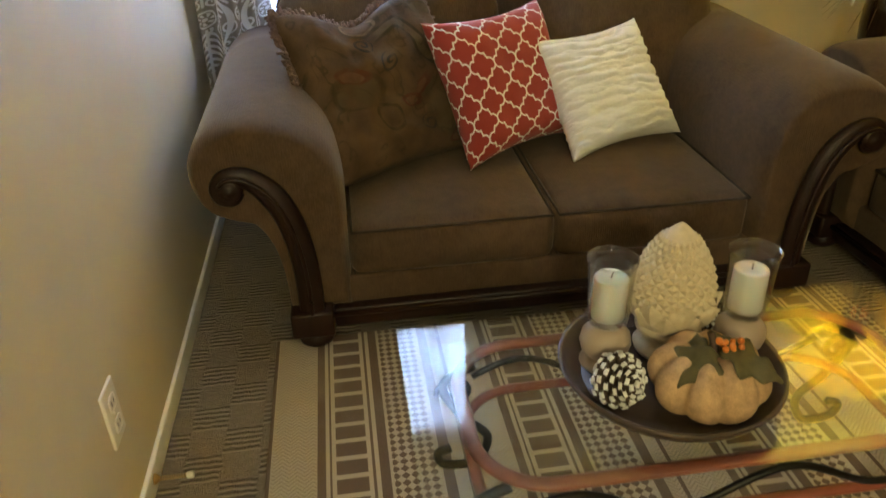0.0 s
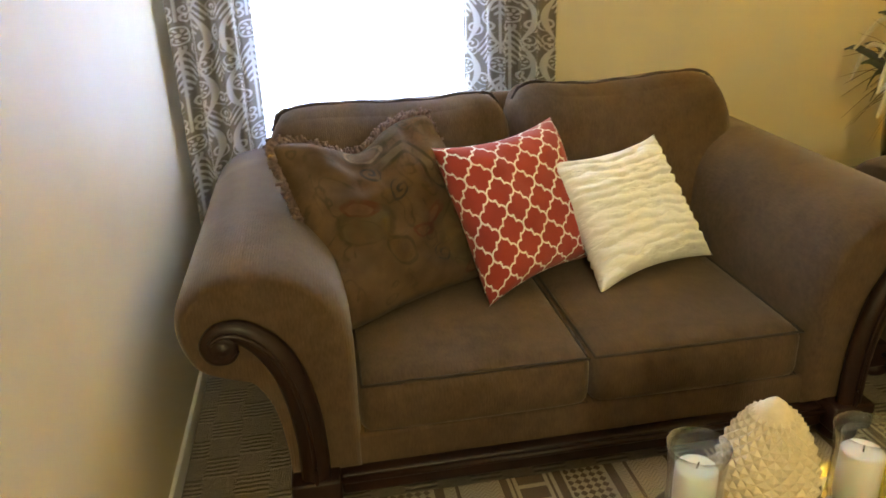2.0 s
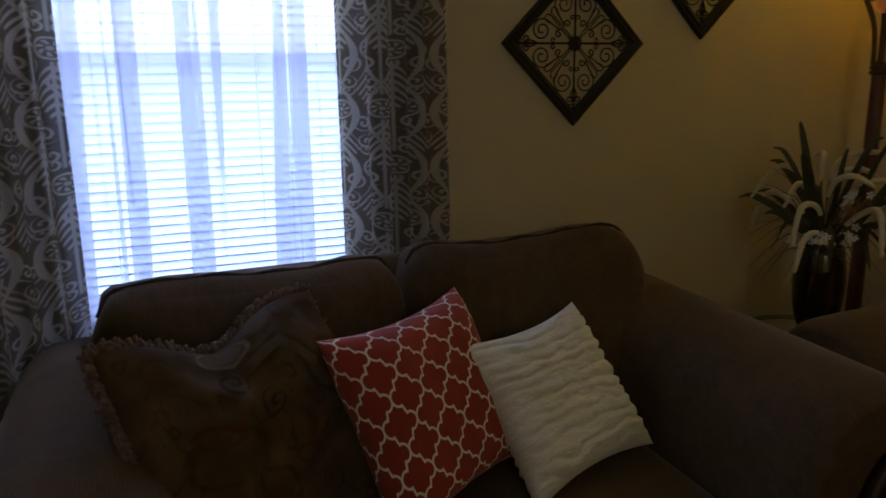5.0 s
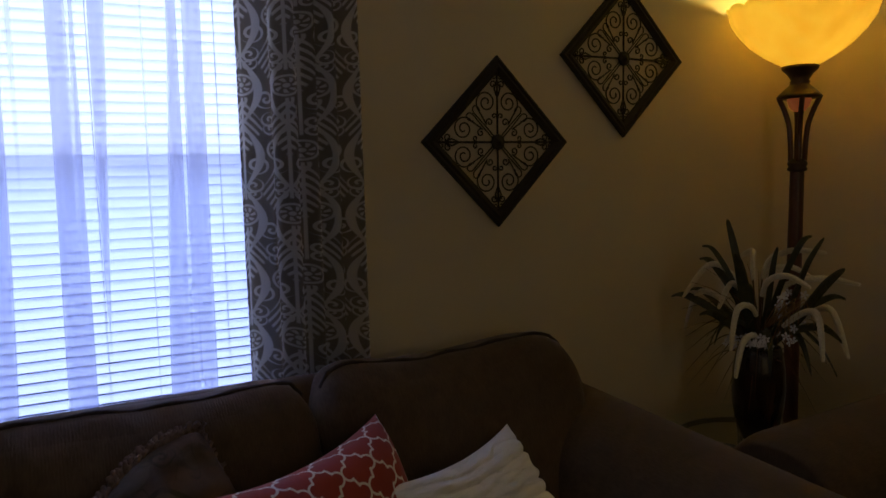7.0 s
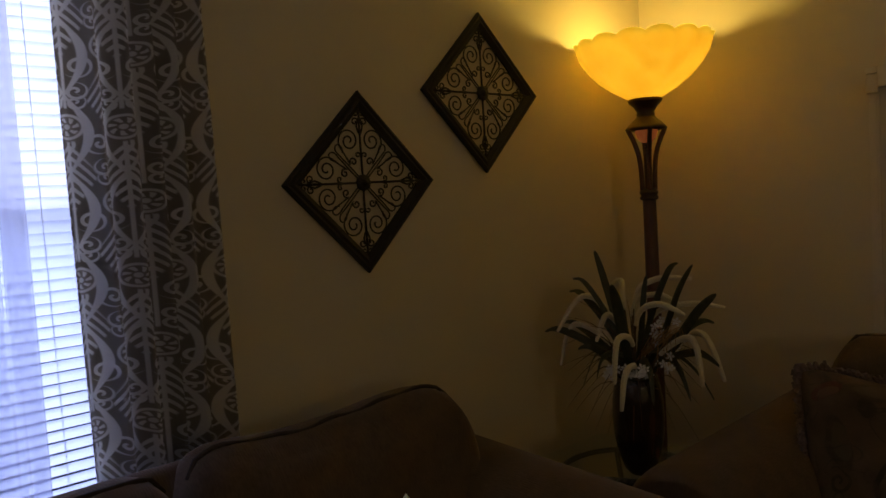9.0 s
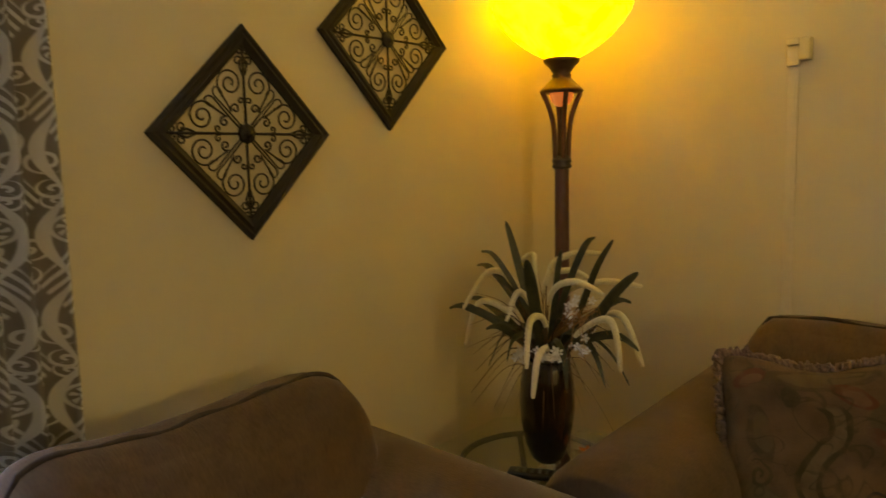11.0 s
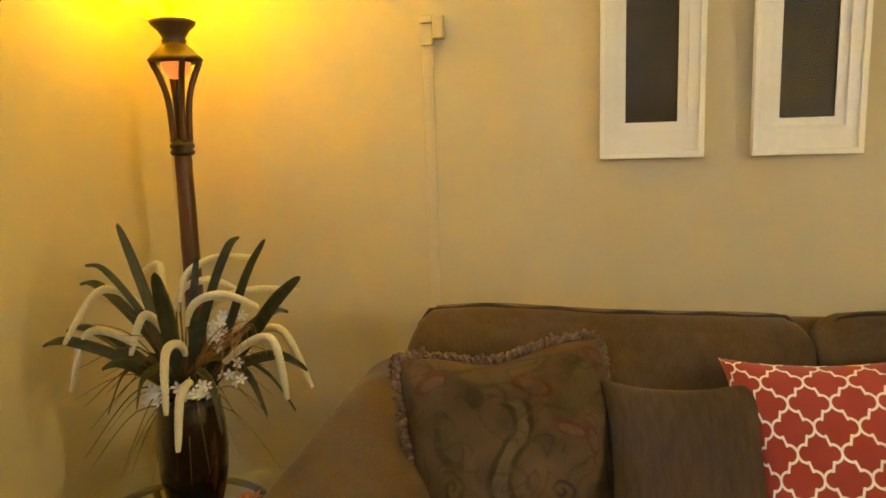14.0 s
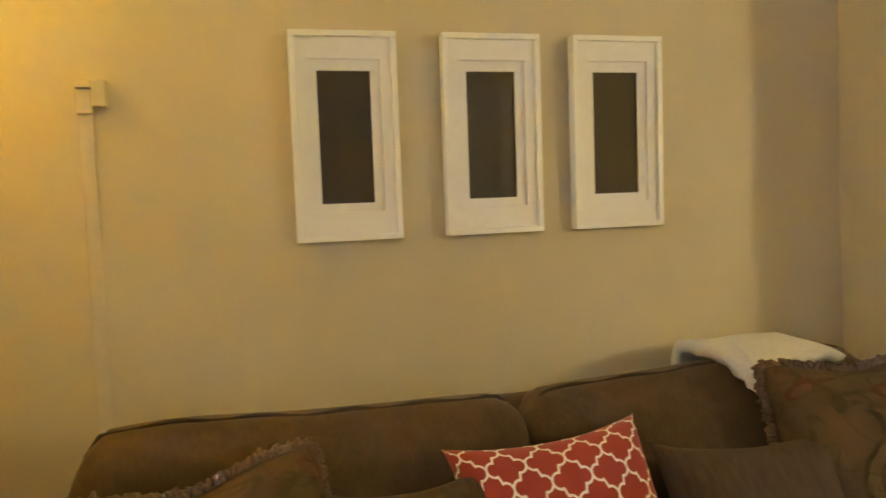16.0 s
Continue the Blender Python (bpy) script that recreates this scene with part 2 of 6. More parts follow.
def trellis():
    """Red cloth with a woven white quatrefoil lattice."""
    n = Nodes("red_trellis_cloth")
    x, y, _ = n.xyz(n.coord("UV"))
    px, py, r = 0.097, 0.112, 0.0200
    qx, qy = n.m("PINGPONG", n.m("ADD", x, 40 * px), px / 2), n.m("PINGPONG", n.m("ADD", y, 40 * py), py / 2)
    c = px / 2 - r

    def arc(ax, ay):
        dx, dy = n.m("SUBTRACT", qx, ax), n.m("SUBTRACT", qy, ay)
        d = n.m("SQRT", n.m("ADD", n.m("MULTIPLY", dx, dx), n.m("MULTIPLY", dy, dy)))
        return n.m("SUBTRACT", 1.0, n.step(n.m("ABSOLUTE", n.m("SUBTRACT", d, r)), 0.0022, 0.0036))
    outer, low = n.m("GREATER_THAN", qx, px / 4), n.m("LESS_THAN", qy, py / 4)
    # round side lobes of staggered cells, which meet in an S
    one = n.m("MULTIPLY", arc(c, 0.0), n.m("MULTIPLY", outer, low))
    two = n.m("MULTIPLY", arc(px / 2 - c, py / 2), n.m("MULTIPLY", n.m("SUBTRACT", 1.0, outer), n.m("SUBTRACT", 1.0, low)))
    # a barb through the middle of the S
    ey = n.m("SUBTRACT", qy, py / 4)
    lean = n.m("ABSOLUTE", n.m("ADD", n.m("SUBTRACT", qx, px / 4), n.m("MULTIPLY", ey, 0.30)))
    barb = n.m("MULTIPLY", n.m("LESS_THAN", n.m("ABSOLUTE", ey), 0.0125), n.m("SUBTRACT", 1.0, n.step(lean, 0.0022, 0.0038)))
    line = n.m("MAXIMUM", n.m("MAXIMUM", one, two), barb)
    weave = n.noise(n.vec(n.m("MULTIPLY", x, 500.0), n.m("MULTIPLY", y, 900.0)), 1.0, 2)
    soft = n.noise(n.coord(), 7.0, 3)
    red = n.ramp(n.m("ADD", n.m("MULTIPLY", weave, 0.5), n.m("MULTIPLY", soft, 0.5)), 0.35, 0.65, (0.255, 0.023, 0.015), (0.375, 0.044, 0.028))
    col = n.mix(line, red, n.ramp(weave, 0.3, 0.7, (0.74, 0.69, 0.63), (0.90, 0.87, 0.82)))
    n.bump(n.m("ADD", n.m("MULTIPLY", weave, 0.5), n.m("MULTIPLY", line, 0.6)), 0.25, 0.003)
    return n.done(col, 0.85, 0.0, Sheen_Weight=0.15)


def damask():
    """Taupe curtain cloth: pale crescents that meet in pointed ovals, filled by turns with a rosette and a plume over scrolls."""
    n = Nodes("damask_curtain_cloth")
    u, v, _ = n.xyz(n.coord("UV"))
    pu, pv = 0.138, 0.345
    wave = n.m("SINE", n.m("MULTIPLY", v, 2 * math.pi / pv))
    sway = n.m("MULTIPLY", wave, 0.225)
    fu = n.m("DIVIDE", u, pu)
    thick = n.m("ADD", 0.020, n.m("MULTIPLY", n.m("POWER", n.m("ABSOLUTE", wave), 1.6), 0.036))

    def band(sign):
        g = n.m("FRACT", n.m("ADD", n.m("ADD", fu, 20.0), n.m("MULTIPLY", sway, sign)))
        d = n.m("SUBTRACT", n.m("ABSOLUTE", n.m("SUBTRACT", g, 0.5)), thick)
        return n.m("SUBTRACT", 1.0, n.step(d, -0.008, 0.010))
    pat = n.m("MAXIMUM", band(1.0), band(-1.0))

    def cell(su, sv):
        """Place in metres about the middle of each oval."""
        cu = n.m("MULTIPLY", n.m("SUBTRACT", n.m("FRACT", n.m("ADD", fu, su + 20.0)), 0.5), pu * 0.80)
        cv = n.m("MULTIPLY", n.m("SUBTRACT", n.m("FRACT", n.m("ADD", n.m("DIVIDE", v, pv), sv + 20.0)), 0.5), pv * 0.74)
        return cu, cv

    def polar(x, y):
        return n.m("SQRT", n.m("ADD", n.m("MULTIPLY", x, x), n.m("MULTIPLY", y, y))), n.m("ARCTAN2", y, x)

    def within(f, lo, hi, soft):
        return n.m("MULTIPLY", n.step(f, lo - soft, lo + soft), n.m("SUBTRACT", 1.0, n.step(f, hi - soft, hi + soft)))

    def scroll(x, y, cx, cy, size, pitch, hand):
        r, a = polar(n.m("SUBTRACT", x, cx), n.m("SUBTRACT", y, cy))
        coil = n.m("SINE", n.m("ADD", n.m("MULTIPLY", r, 2 * math.pi / pitch), n.m("MULTIPLY", a, hand)))
        return n.m("MULTIPLY", n.step(coil, 0.05, 0.45), n.m("SUBTRACT", 1.0, n.step(r, size, size + 0.003)))
    # ovals of the first kind: a rosette on a curled stem; v runs downwards
    for su, sv in ((0.0, 0.25), (0.5, 0.75)):
        x, y = cell(su, sv)
        r, a = polar(x, n.m("ADD", y, 0.012))
        petals = n.step(n.m("SINE", n.m("ADD", n.m("MULTIPLY", a, 7.0), n.m("MULTIPLY", r, 210.0))), -0.25, 0.2)
        ring = within(r, 0.017, 0.0215, 0.0012)
        flower = n.m("MAXIMUM", ring, n.m("MULTIPLY", petals, within(r, 0.007, 0.015, 0.001)))
        flower = n.m("MAXIMUM", flower, n.m("SUBTRACT", 1.0, n.step(r, 0.0035, 0.0055)))
        bow = n.m("ABSOLUTE", n.m("SUBTRACT", x, n.m("MULTIPLY", n.m("SINE", n.m("MULTIPLY", y, 95.0)), 0.007)))
        stem = n.m("MULTIPLY", n.m("SUBTRACT", 1.0, n.step(bow, 0.0016, 0.0034)), within(y, 0.012, 0.075, 0.002))
        ax = n.m("ABSOLUTE", x)
        bud = scroll(ax, y, 0.013, -0.052, 0.011, 0.010, 1.0)
        pat = n.m("MAXIMUM", pat, n.m("MAXIMUM", n.m("MAXIMUM", flower, stem), bud))
    # ovals of the second kind: a plume of arched fronds over two pairs of scrolls
    for su, sv in ((0.5, 0.25), (0.0, 0.75)):
        x, y = cell(su, sv)
        ax = n.m("ABSOLUTE", x)
        lift = n.m("SUBTRACT", n.m("ADD", y, 0.060), n.m("MULTIPLY", n.m("MULTIPLY", ax, ax), 16.0))
        frond = n.step(n.m("SINE", n.m("MULTIPLY", n.m("SUBTRACT", lift, n.m("MULTIPLY", ax, 0.9)), 2 * math.pi / 0.017)), -0.1, 0.35)
        shape = n.m("SUBTRACT", 1.0, n.step(n.m("ADD", n.m("DIVIDE", ax, 0.034), n.m("ABSOLUTE", n.m("DIVIDE", n.m("ADD", y, 0.058), 0.062))), 0.9, 1.05))
        rib = n.m("MULTIPLY", n.m("SUBTRACT", 1.0, n.step(ax, 0.0015, 0.003)), within(y, -0.115, 0.085, 0.002))
        plume = n.m("MAXIMUM", n.m("MULTIPLY", frond, shape), rib)
        low = n.m("MAXIMUM", scroll(ax, y, 0.019, 0.018, 0.0165, 0.0125, -1.0), scroll(ax, y, 0.014, 0.058, 0.013, 0.011, 1.0))
        pat = n.m("MAXIMUM", pat, n.m("MAXIMUM", plume, low))
    weave = n.noise(n.vec(n.m("MULTIPLY", u, 900.0), n.m("MULTIPLY", v, 500.0)), 1.0, 2)
    col = n.mix(pat, n.ramp(weave, 0.3, 0.7, (0.240, 0.215, 0.180), (0.310, 0.280, 0.240)), n.ramp(weave, 0.3, 0.7, (0.76, 0.75, 0.73), (0.88, 0.87, 0.85)))
    n.bump(n.m("ADD", n.m("MULTIPLY", weave, 0.5), pat), 0.15, 0.002)
    n.done(col, 0.75, 0.0, Sheen_Weight=0.1)
    tr = n.node("ShaderNodeBsdfTranslucent", {0: n.mix(0.25, col, (0.55, 0.45, 0.32))})
    mx = n.node("ShaderNodeMixShader", {0: 0.58, 1: n.b.outputs[0], 2: tr.outputs[0]})
    n.t.links.new(mx.outputs[0], n.out.inputs[0])
    return n.mat


def tapestry(name="floral_tapestry", turn=0.0, shift=(0.0, 0.0, 0.0), bold=1.0, dark=1.0):
    """Brown floral cloth: tan ground with an olive S-shaped tendril, wine petals, dark curls and pale ringed flowers."""
    n = Nodes(name)
    place = n.node("ShaderNodeMapping", {"Vector": n.coord("UV"), "Location": shift, "Rotation": (0.0, 0.0, radians(turn))})
    v0 = place.outputs[0]
    w = n.node("ShaderNodeTexNoise", {"Vector": v0, "Scale": 9.0, "Detail": 2.0}).outputs["Color"]
    v = n.node("ShaderNodeVectorMath", {0: v0, 1: n.scale(n.node("ShaderNodeVectorMath", {0: w, 1: (0.5, 0.5, 0.5)}, operation="SUBTRACT").outputs[0], (0.045, 0.045, 0.0))}, operation="ADD").outputs[0]
    x, y, _ = n.xyz(v)
    weave = n.noise(n.scale(v0, (700.0, 350.0, 1.0)), 1.0, 2)
    cloud = n.noise(v0, 8.0, 3)
    col = n.ramp(n.m("ADD", n.m("MULTIPLY", weave, 0.45), n.m("MULTIPLY", cloud, 0.55)), 0.36, 0.64, tuple(c * dark for c in (0.072, 0.043, 0.024)), tuple(c * dark for c in (0.155, 0.097, 0.054)))
    worn = n.m("MULTIPLY", n.step(n.noise(v0, 22.0, 3), 0.25, 0.6), bold)
    wine, olive, blue, tan, green = (0.115, 0.034, 0.022), (0.050, 0.040, 0.021), (0.028, 0.030, 0.032), (0.215, 0.150, 0.085), (0.070, 0.060, 0.030)

    def about(cx, cy, sx=1.0, sy=1.0, turn=0.0):
        c, s = math.cos(radians(turn)), math.sin(radians(turn))
        dx, dy = n.m("SUBTRACT", x, cx), n.m("SUBTRACT", y, cy)
        px = n.m("MULTIPLY", n.m("ADD", n.m("MULTIPLY", dx, c), n.m("MULTIPLY", dy, s)), sx)
        py = n.m("MULTIPLY", n.m("SUBTRACT", n.m("MULTIPLY", dy, c), n.m("MULTIPLY", dx, s)), sy)
        return n.m("SQRT", n.m("ADD", n.m("MULTIPLY", px, px), n.m("MULTIPLY", py, py))), n.m("ARCTAN2", py, px)

    def lay(mask, colour, amount=0.8):
        nonlocal col
        col = n.mix(n.m("MULTIPLY", mask, n.m("MULTIPLY", worn, amount)), col, tuple(c * dark for c in colour))

    def blot(cx, cy, r, sx, sy, turn, colour, amount=0.8):
        d, _a = about(cx, cy, sx, sy, turn)
        lay(n.m("SUBTRACT", 1.0, n.step(d, r * 0.88, r)), colour, amount)

    def ring(cx, cy, r, wd, sx, sy, turn, colour, amount=0.8):
        d, _a = about(cx, cy, sx, sy, turn)
        lay(n.m("SUBTRACT", 1.0, n.step(n.m("ABSOLUTE", n.m("SUBTRACT", d, r)), wd * 0.6, wd)), colour, amount)

    def curl(cx, cy, size, pitch, hand, colour, amount=0.85):
        d, a = about(cx, cy)
        coil = n.m("SINE", n.m("ADD", n.m("MULTIPLY", d, 2 * math.pi / pitch), n.m("MULTIPLY", a, hand)))
        lay(n.m("MULTIPLY", n.step(coil, 0.1, 0.5), n.m("SUBTRACT", 1.0, n.step(d, size * 0.9, size))), colour, amount)
    # broad leaf shapes
    for cx, cy, r, sx, sy, t, c in ((0.16, 0.15, 0.10, 0.75, 1.7, 35, green), (-0.18, -0.14, 0.09, 0.7, 1.5, -40, green), (0.17, -0.17, 0.085, 1.5, 0.8, 20, olive), (-0.05, 0.225, 0.09, 0.55, 2.2, 8, olive), (-0.20, 0.06, 0.06, 1.6, 0.8, 10, olive)):
        blot(cx, cy, r, sx, sy, t, c, 0.55)
        blot(cx + 0.008, cy + 0.004, r * 0.72, sx, sy, t, (0.125, 0.088, 0.048), 0.6)
    # the S-shaped tendril, dark outside and tan within
    way = n.m("MULTIPLY", n.m("SINE", n.m("MULTIPLY", n.m("SUBTRACT", y, 0.02), 2 * math.pi / 0.27)), 0.042)
    off = n.m("ABSOLUTE", n.m("SUBTRACT", n.m("ADD", x, 0.055), way))
    span = n.m("MULTIPLY", n.step(y, -0.135, -0.115), n.m("SUBTRACT", 1.0, n.step(y, 0.125, 0.145)))
    lay(n.m("MULTIPLY", n.m("SUBTRACT", 1.0, n.step(off, 0.028, 0.033)), span), olive, 0.9)
    lay(n.m("MULTIPLY", n.m("SUBTRACT", 1.0, n.step(off, 0.014, 0.018)), span), tan, 0.5)
    # wine petals with dark hems
    for cx, cy, r, sx, sy, t in ((0.02, 0.17, 0.050, 0.75, 1.9, -35), (0.09, 0.055, 0.042, 0.8, 2.0, -30), (0.15, 0.02, 0.040, 1.9, 0.8, 25), (0.13, -0.20, 0.048, 1.8, 0.75, 10), (-0.22, 0.20, 0.045, 0.8, 1.8, 40), (0.23, 0.22, 0.045, 0.8, 1.9, -50)):
        blot(cx, cy, r, sx, sy, t, wine, 0.75)
        blot(cx + 0.006, cy - 0.006, r * 0.62, sx, sy, t, (0.160, 0.095, 0.055), 0.7)
    # ringed flowers and dark curls
    ring(-0.10, -0.185, 0.046, 0.006, 1.0, 0.8, 20, tan)
    blot(-0.10, -0.185, 0.034, 1.0, 0.8, 20, (0.150, 0.086, 0.044), 0.7)
    ring(-0.10, -0.185, 0.058, 0.007, 1.0, 0.8, 20, olive, 0.6)
    ring(0.22, -0.06, 0.040, 0.006, 1.2, 0.8, -10, olive, 0.7)
    blot(-0.13, 0.155, 0.028, 1.2, 0.9, 0, olive, 0.75)
    curl(0.055, -0.085, 0.034, 0.021, 1.0, blue)
    curl(0.0, -0.165, 0.038, 0.024, -1.0, blue)
    curl(0.20, 0.10, 0.036, 0.022, 1.0, blue, 0.7)
    curl(-0.21, -0.04, 0.034, 0.022, -1.0, olive)
    # fine vines between
    stem = n.noise(v0, 8.0, 1.0, 0.5, 1.2)
    lay(n.m("SUBTRACT", 1.0, n.step(n.m("ABSOLUTE", n.m("SUBTRACT", stem, 0.5)), 0.006, 0.018)), olive, 0.55)
    n.bump(n.m("ADD", weave, n.m("MULTIPLY", cloud, 0.3)), 0.3, 0.003)
    return n.done(col, 0.95, 0.0, Sheen_Weight=0.03, Specular_IOR_Level=0.15)


def carpet_tiles():
    """Berber carpet in small squares: ribbed squares of thick loops by turns with low, fine ones."""
    n = Nodes("berber_carpet")
    v = n.coord()
    x, y, _ = n.xyz(v)
    s = 0.088
    jx = n.m("ADD", x, n.m("MULTIPLY", n.m("SUBTRACT", n.noise(v, 30.0, 2), 0.5), 0.02))
    cx, cy = n.m("FLOOR", n.m("DIVIDE", jx, s)), n.m("FLOOR", n.m("DIVIDE", y, s))
    odd = n.m("MODULO", n.m("ADD", n.m("ADD", cx, cy), 100.0), 2.0)
    wob = n.m("MULTIPLY", n.m("SUBTRACT", n.noise(n.scale(v, (40.0, 22.0, 1.0)), 1.0, 2), 0.5), 0.012)
    rib = n.m("MULTIPLY", n.m("ADD", n.m("SINE", n.m("MULTIPLY", n.m("ADD", y, wob), 2 * math.pi / 0.0176)), 1.0), 0.5)
    fine = n.noise(n.scale(v, (34.0, 120.0, 1.0)), 1.0, 3)
    f = n.node("ShaderNodeMix", {0: odd, 2: n.m("ADD", 0.30, n.m("MULTIPLY", fine, 0.42)), 3: rib}, data_type="FLOAT").outputs[0]
    tuft = n.noise(v, 300.0, 2)
    f = n.m("ADD", f, n.m("MULTIPLY", n.m("SUBTRACT", tuft, 0.5), 0.5))
    col = n.ramp(f, 0.22, 0.72, (0.125, 0.094, 0.070), (0.325, 0.268, 0.208))
    col = n.mix(n.m("MULTIPLY", n.noise(v, 6.0, 3), 0.35), col, (0.20, 0.162, 0.125))
    n.bump(n.m("ADD", f, n.m("MULTIPLY", tuft, 0.5)), 0.8, 0.010)
    return n.done(col, 0.95, 0.0)


def rug_cloth():
    """Flatwoven rug: lengthwise bands of herringbone, ladder blocks, stripes and lozenge net."""
    n = Nodes("flatwoven_rug")
    v = n.coord()
    x, y, _ = n.xyz(v)
    P = 0.46
    lx = n.m("MULTIPLY", n.m("FRACT", n.m("DIVIDE", n.m("ADD", x, 0.245 + 10 * P), P)), P)
    weave = n.noise(n.scale(v, (500.0, 800.0, 1.0)), 1.0, 2)
    beige = n.ramp(weave, 0.3, 0.7, (0.36, 0.29, 0.20), (0.52, 0.44, 0.33))
    brown = n.ramp(weave, 0.3, 0.7, (0.095, 0.062, 0.040), (0.17, 0.115, 0.078))

    def inside(a, b):
        return n.m("MULTIPLY", n.m("GREATER_THAN", lx, a), n.m("LESS_THAN", lx, b))
    chev = n.m("SINE", n.m("MULTIPLY", n.m("ADD", y, n.m("PINGPONG", lx, 0.018)), 2 * math.pi / 0.012))
    rung = n.m("LESS_THAN", n.m("MODULO", n.m("ADD", y, 10.0), 0.058), 0.044)
    # lozenge net
    k = 2 * math.pi / 0.044
    net = n.m("MULTIPLY", n.m("SINE", n.m("MULTIPLY", n.m("ADD", lx, y), k)), n.m("SINE", n.m("MULTIPLY", n.m("SUBTRACT", lx, y), k)))
    dark = inside(-0.01, 0.010)
    for a, b in ((0.118, 0.138), (0.147, 0.152), (0.245, 0.252), (0.262, 0.285), (0.405, 0.43)):
        dark = n.m("MAXIMUM", dark, inside(a, b))
    dark = n.m("MAXIMUM", dark, n.m("MULTIPLY", inside(0.162, 0.235), rung))
    dark = n.m("MAXIMUM", dark, n.m("MULTIPLY", inside(0.292, 0.398), n.m("GREATER_THAN", net, 0.02)))
    col = n.mix(dark, beige, brown)
    herring = n.m("MULTIPLY", n.m("MAXIMUM", inside(0.012, 0.117), inside(0.432, 0.46)), n.m("GREATER_THAN", chev, 0.55))
    col = n.mix(n.m("MULTIPLY", herring, 0.45), col, brown)
    wear = n.noise(v, 4.0, 3)
    col = n.mix(n.m("MULTIPLY", n.step(wear, 0.45, 0.75), 0.25), col, (0.30, 0.25, 0.19))
    n.bump(n.m("ADD", weave, n.m("MULTIPLY", dark, -0.6)), 0.5, 0.004)
    return n.done(col, 0.95, 0.0)


def sheer_cloth():
    """White voile, denser where it is gathered."""
    n = Nodes("sheer_voile")
    u, v, _ = n.xyz(n.coord("UV"))
    th = n.noise(n.vec(n.m("MULTIPLY", u, 900.0), n.m("MULTIPLY", v, 900.0)), 1.0, 1)
    gather = n.noise(n.vec(n.m("ADD", n.m("MULTIPLY", u, 13.5), n.m("MULTIPLY", v, 0.22)), n.m("MULTIPLY", v, 0.25)), 1.0, 1.0, 0.4)
    thick = n.step(gather, 0.50, 0.56)
    tl = n.node("ShaderNodeBsdfTranslucent", {0: (0.40, 0.40, 0.60, 1)})
    df = n.node("ShaderNodeBsdfDiffuse", {0: (0.62, 0.64, 0.74, 1)})
    tp = n.node("ShaderNodeBsdfTransparent", {0: (0.97, 0.98, 1.0, 1)})
    a = n.node("ShaderNodeMixShader", {0: 0.5, 1: df.outputs[0], 2: tl.outputs[0]})
    keep = n.m("ADD", n.m("SUBTRACT", 0.80, n.m("MULTIPLY", thick, 0.52)), n.m("MULTIPLY", th, 0.06))
    b = n.node("ShaderNodeMixShader", {0: keep, 1: a.outputs[0], 2: tp.outputs[0]})
    n.t.links.new(b.outputs[0], n.out.inputs[0])
    return n.mat


def glass(name, tint=(1, 1, 1), rough=0.0, power=5.0, most=0.9, base=0.036):
    """Clear thin glass: it lets light straight through and mirrors more at a slant."""
    n = Nodes(name)
    smear = n.noise(n.coord(), 9.0, 3)
    tp = n.node("ShaderNodeBsdfTransparent", {0: (*tint, 1.0)})
    gl = n.node("ShaderNodeBsdfGlossy", {0: (1, 1, 1, 1), "Roughness": n.node("ShaderNodeMapRange", {0: smear, 3: rough, 4: rough + 0.02}).outputs[0]})
    face = n.node("ShaderNodeLayerWeight", {0: 0.5}).outputs["Facing"]
    slant = n.m("ADD", base, n.m("MULTIPLY", n.m("POWER", face, power), most))
    mx = n.node("ShaderNodeMixShader", {0: slant, 1: tp.outputs[0], 2: gl.outputs[0]})
    n.t.links.new(mx.outputs[0], n.out.inputs[0])
    return n.mat


def amber_shade():
    """Marbled amber glass that the bulb shines through."""
    n = Nodes("marbled_amber_glass")
    v = n.coord()
    f = n.noise(v, 7.0, 4, 0.6, 1.2)
    col = n.ramp(f, 0.35, 0.65, (0.84, 0.60, 0.022), (1.0, 0.80, 0.060))
    tl = n.node("ShaderNodeBsdfTranslucent", {0: col})
    n.done(col, 0.25, 0.0)
    em = n.node("ShaderNodeEmission", {0: n.ramp(f, 0.35, 0.65, (1.0, 0.66, 0.012), (1.0, 0.80, 0.035)), 1: 1.6})
    mx = n.node("ShaderNodeMixShader", {0: 0.36, 1: n.b.outputs[0], 2: tl.outputs[0]})
    ad = n.node("ShaderNodeAddShader", {0: mx.outputs[0], 1: em.outputs[0]})
    n.t.links.new(ad.outputs[0], n.out.inputs[0])
    return n.mat


WALL = wall_paint("beige_wall_paint", (0.590, 0.500, 0.322), (0.650, 0.556, 0.366))
CEILING = wall_paint("ceiling_paint", (0.72, 0.70, 0.66), (0.78, 0.76, 0.72))
TRIM = plain("white_trim_paint", (0.80, 0.78, 0.71), 0.35, 0, 25, 0.05, 0.05)
WHITE = plain("white_frame_lacquer", (0.90, 0.88, 0.80), 0.35, 0, 60, 0.04, 0.06)
MAT_BOARD = plain("white_mat_board", (0.90, 0.88, 0.81), 0.85, 0, 200, 0.04, 0.1)
PLASTIC = plain("cream_plastic", (0.74, 0.69, 0.58), 0.4, 0, 60, 0.03, 0.03)
RACEWAY = plain("painted_raceway", (0.66, 0.57, 0.40), 0.5, 0, 60, 0.05, 0.05)
SOFA = upholstery()
PIPING = plain("dark_welt_cord", (0.038, 0.024, 0.015), 0.9, 0, 300, 0.2, 0.3)
MAHOGANY = wood("dark_mahogany", (0.010, 0.0040, 0.0028), (0.026, 0.0095, 0.0062), 0.46, 2, 0.28)
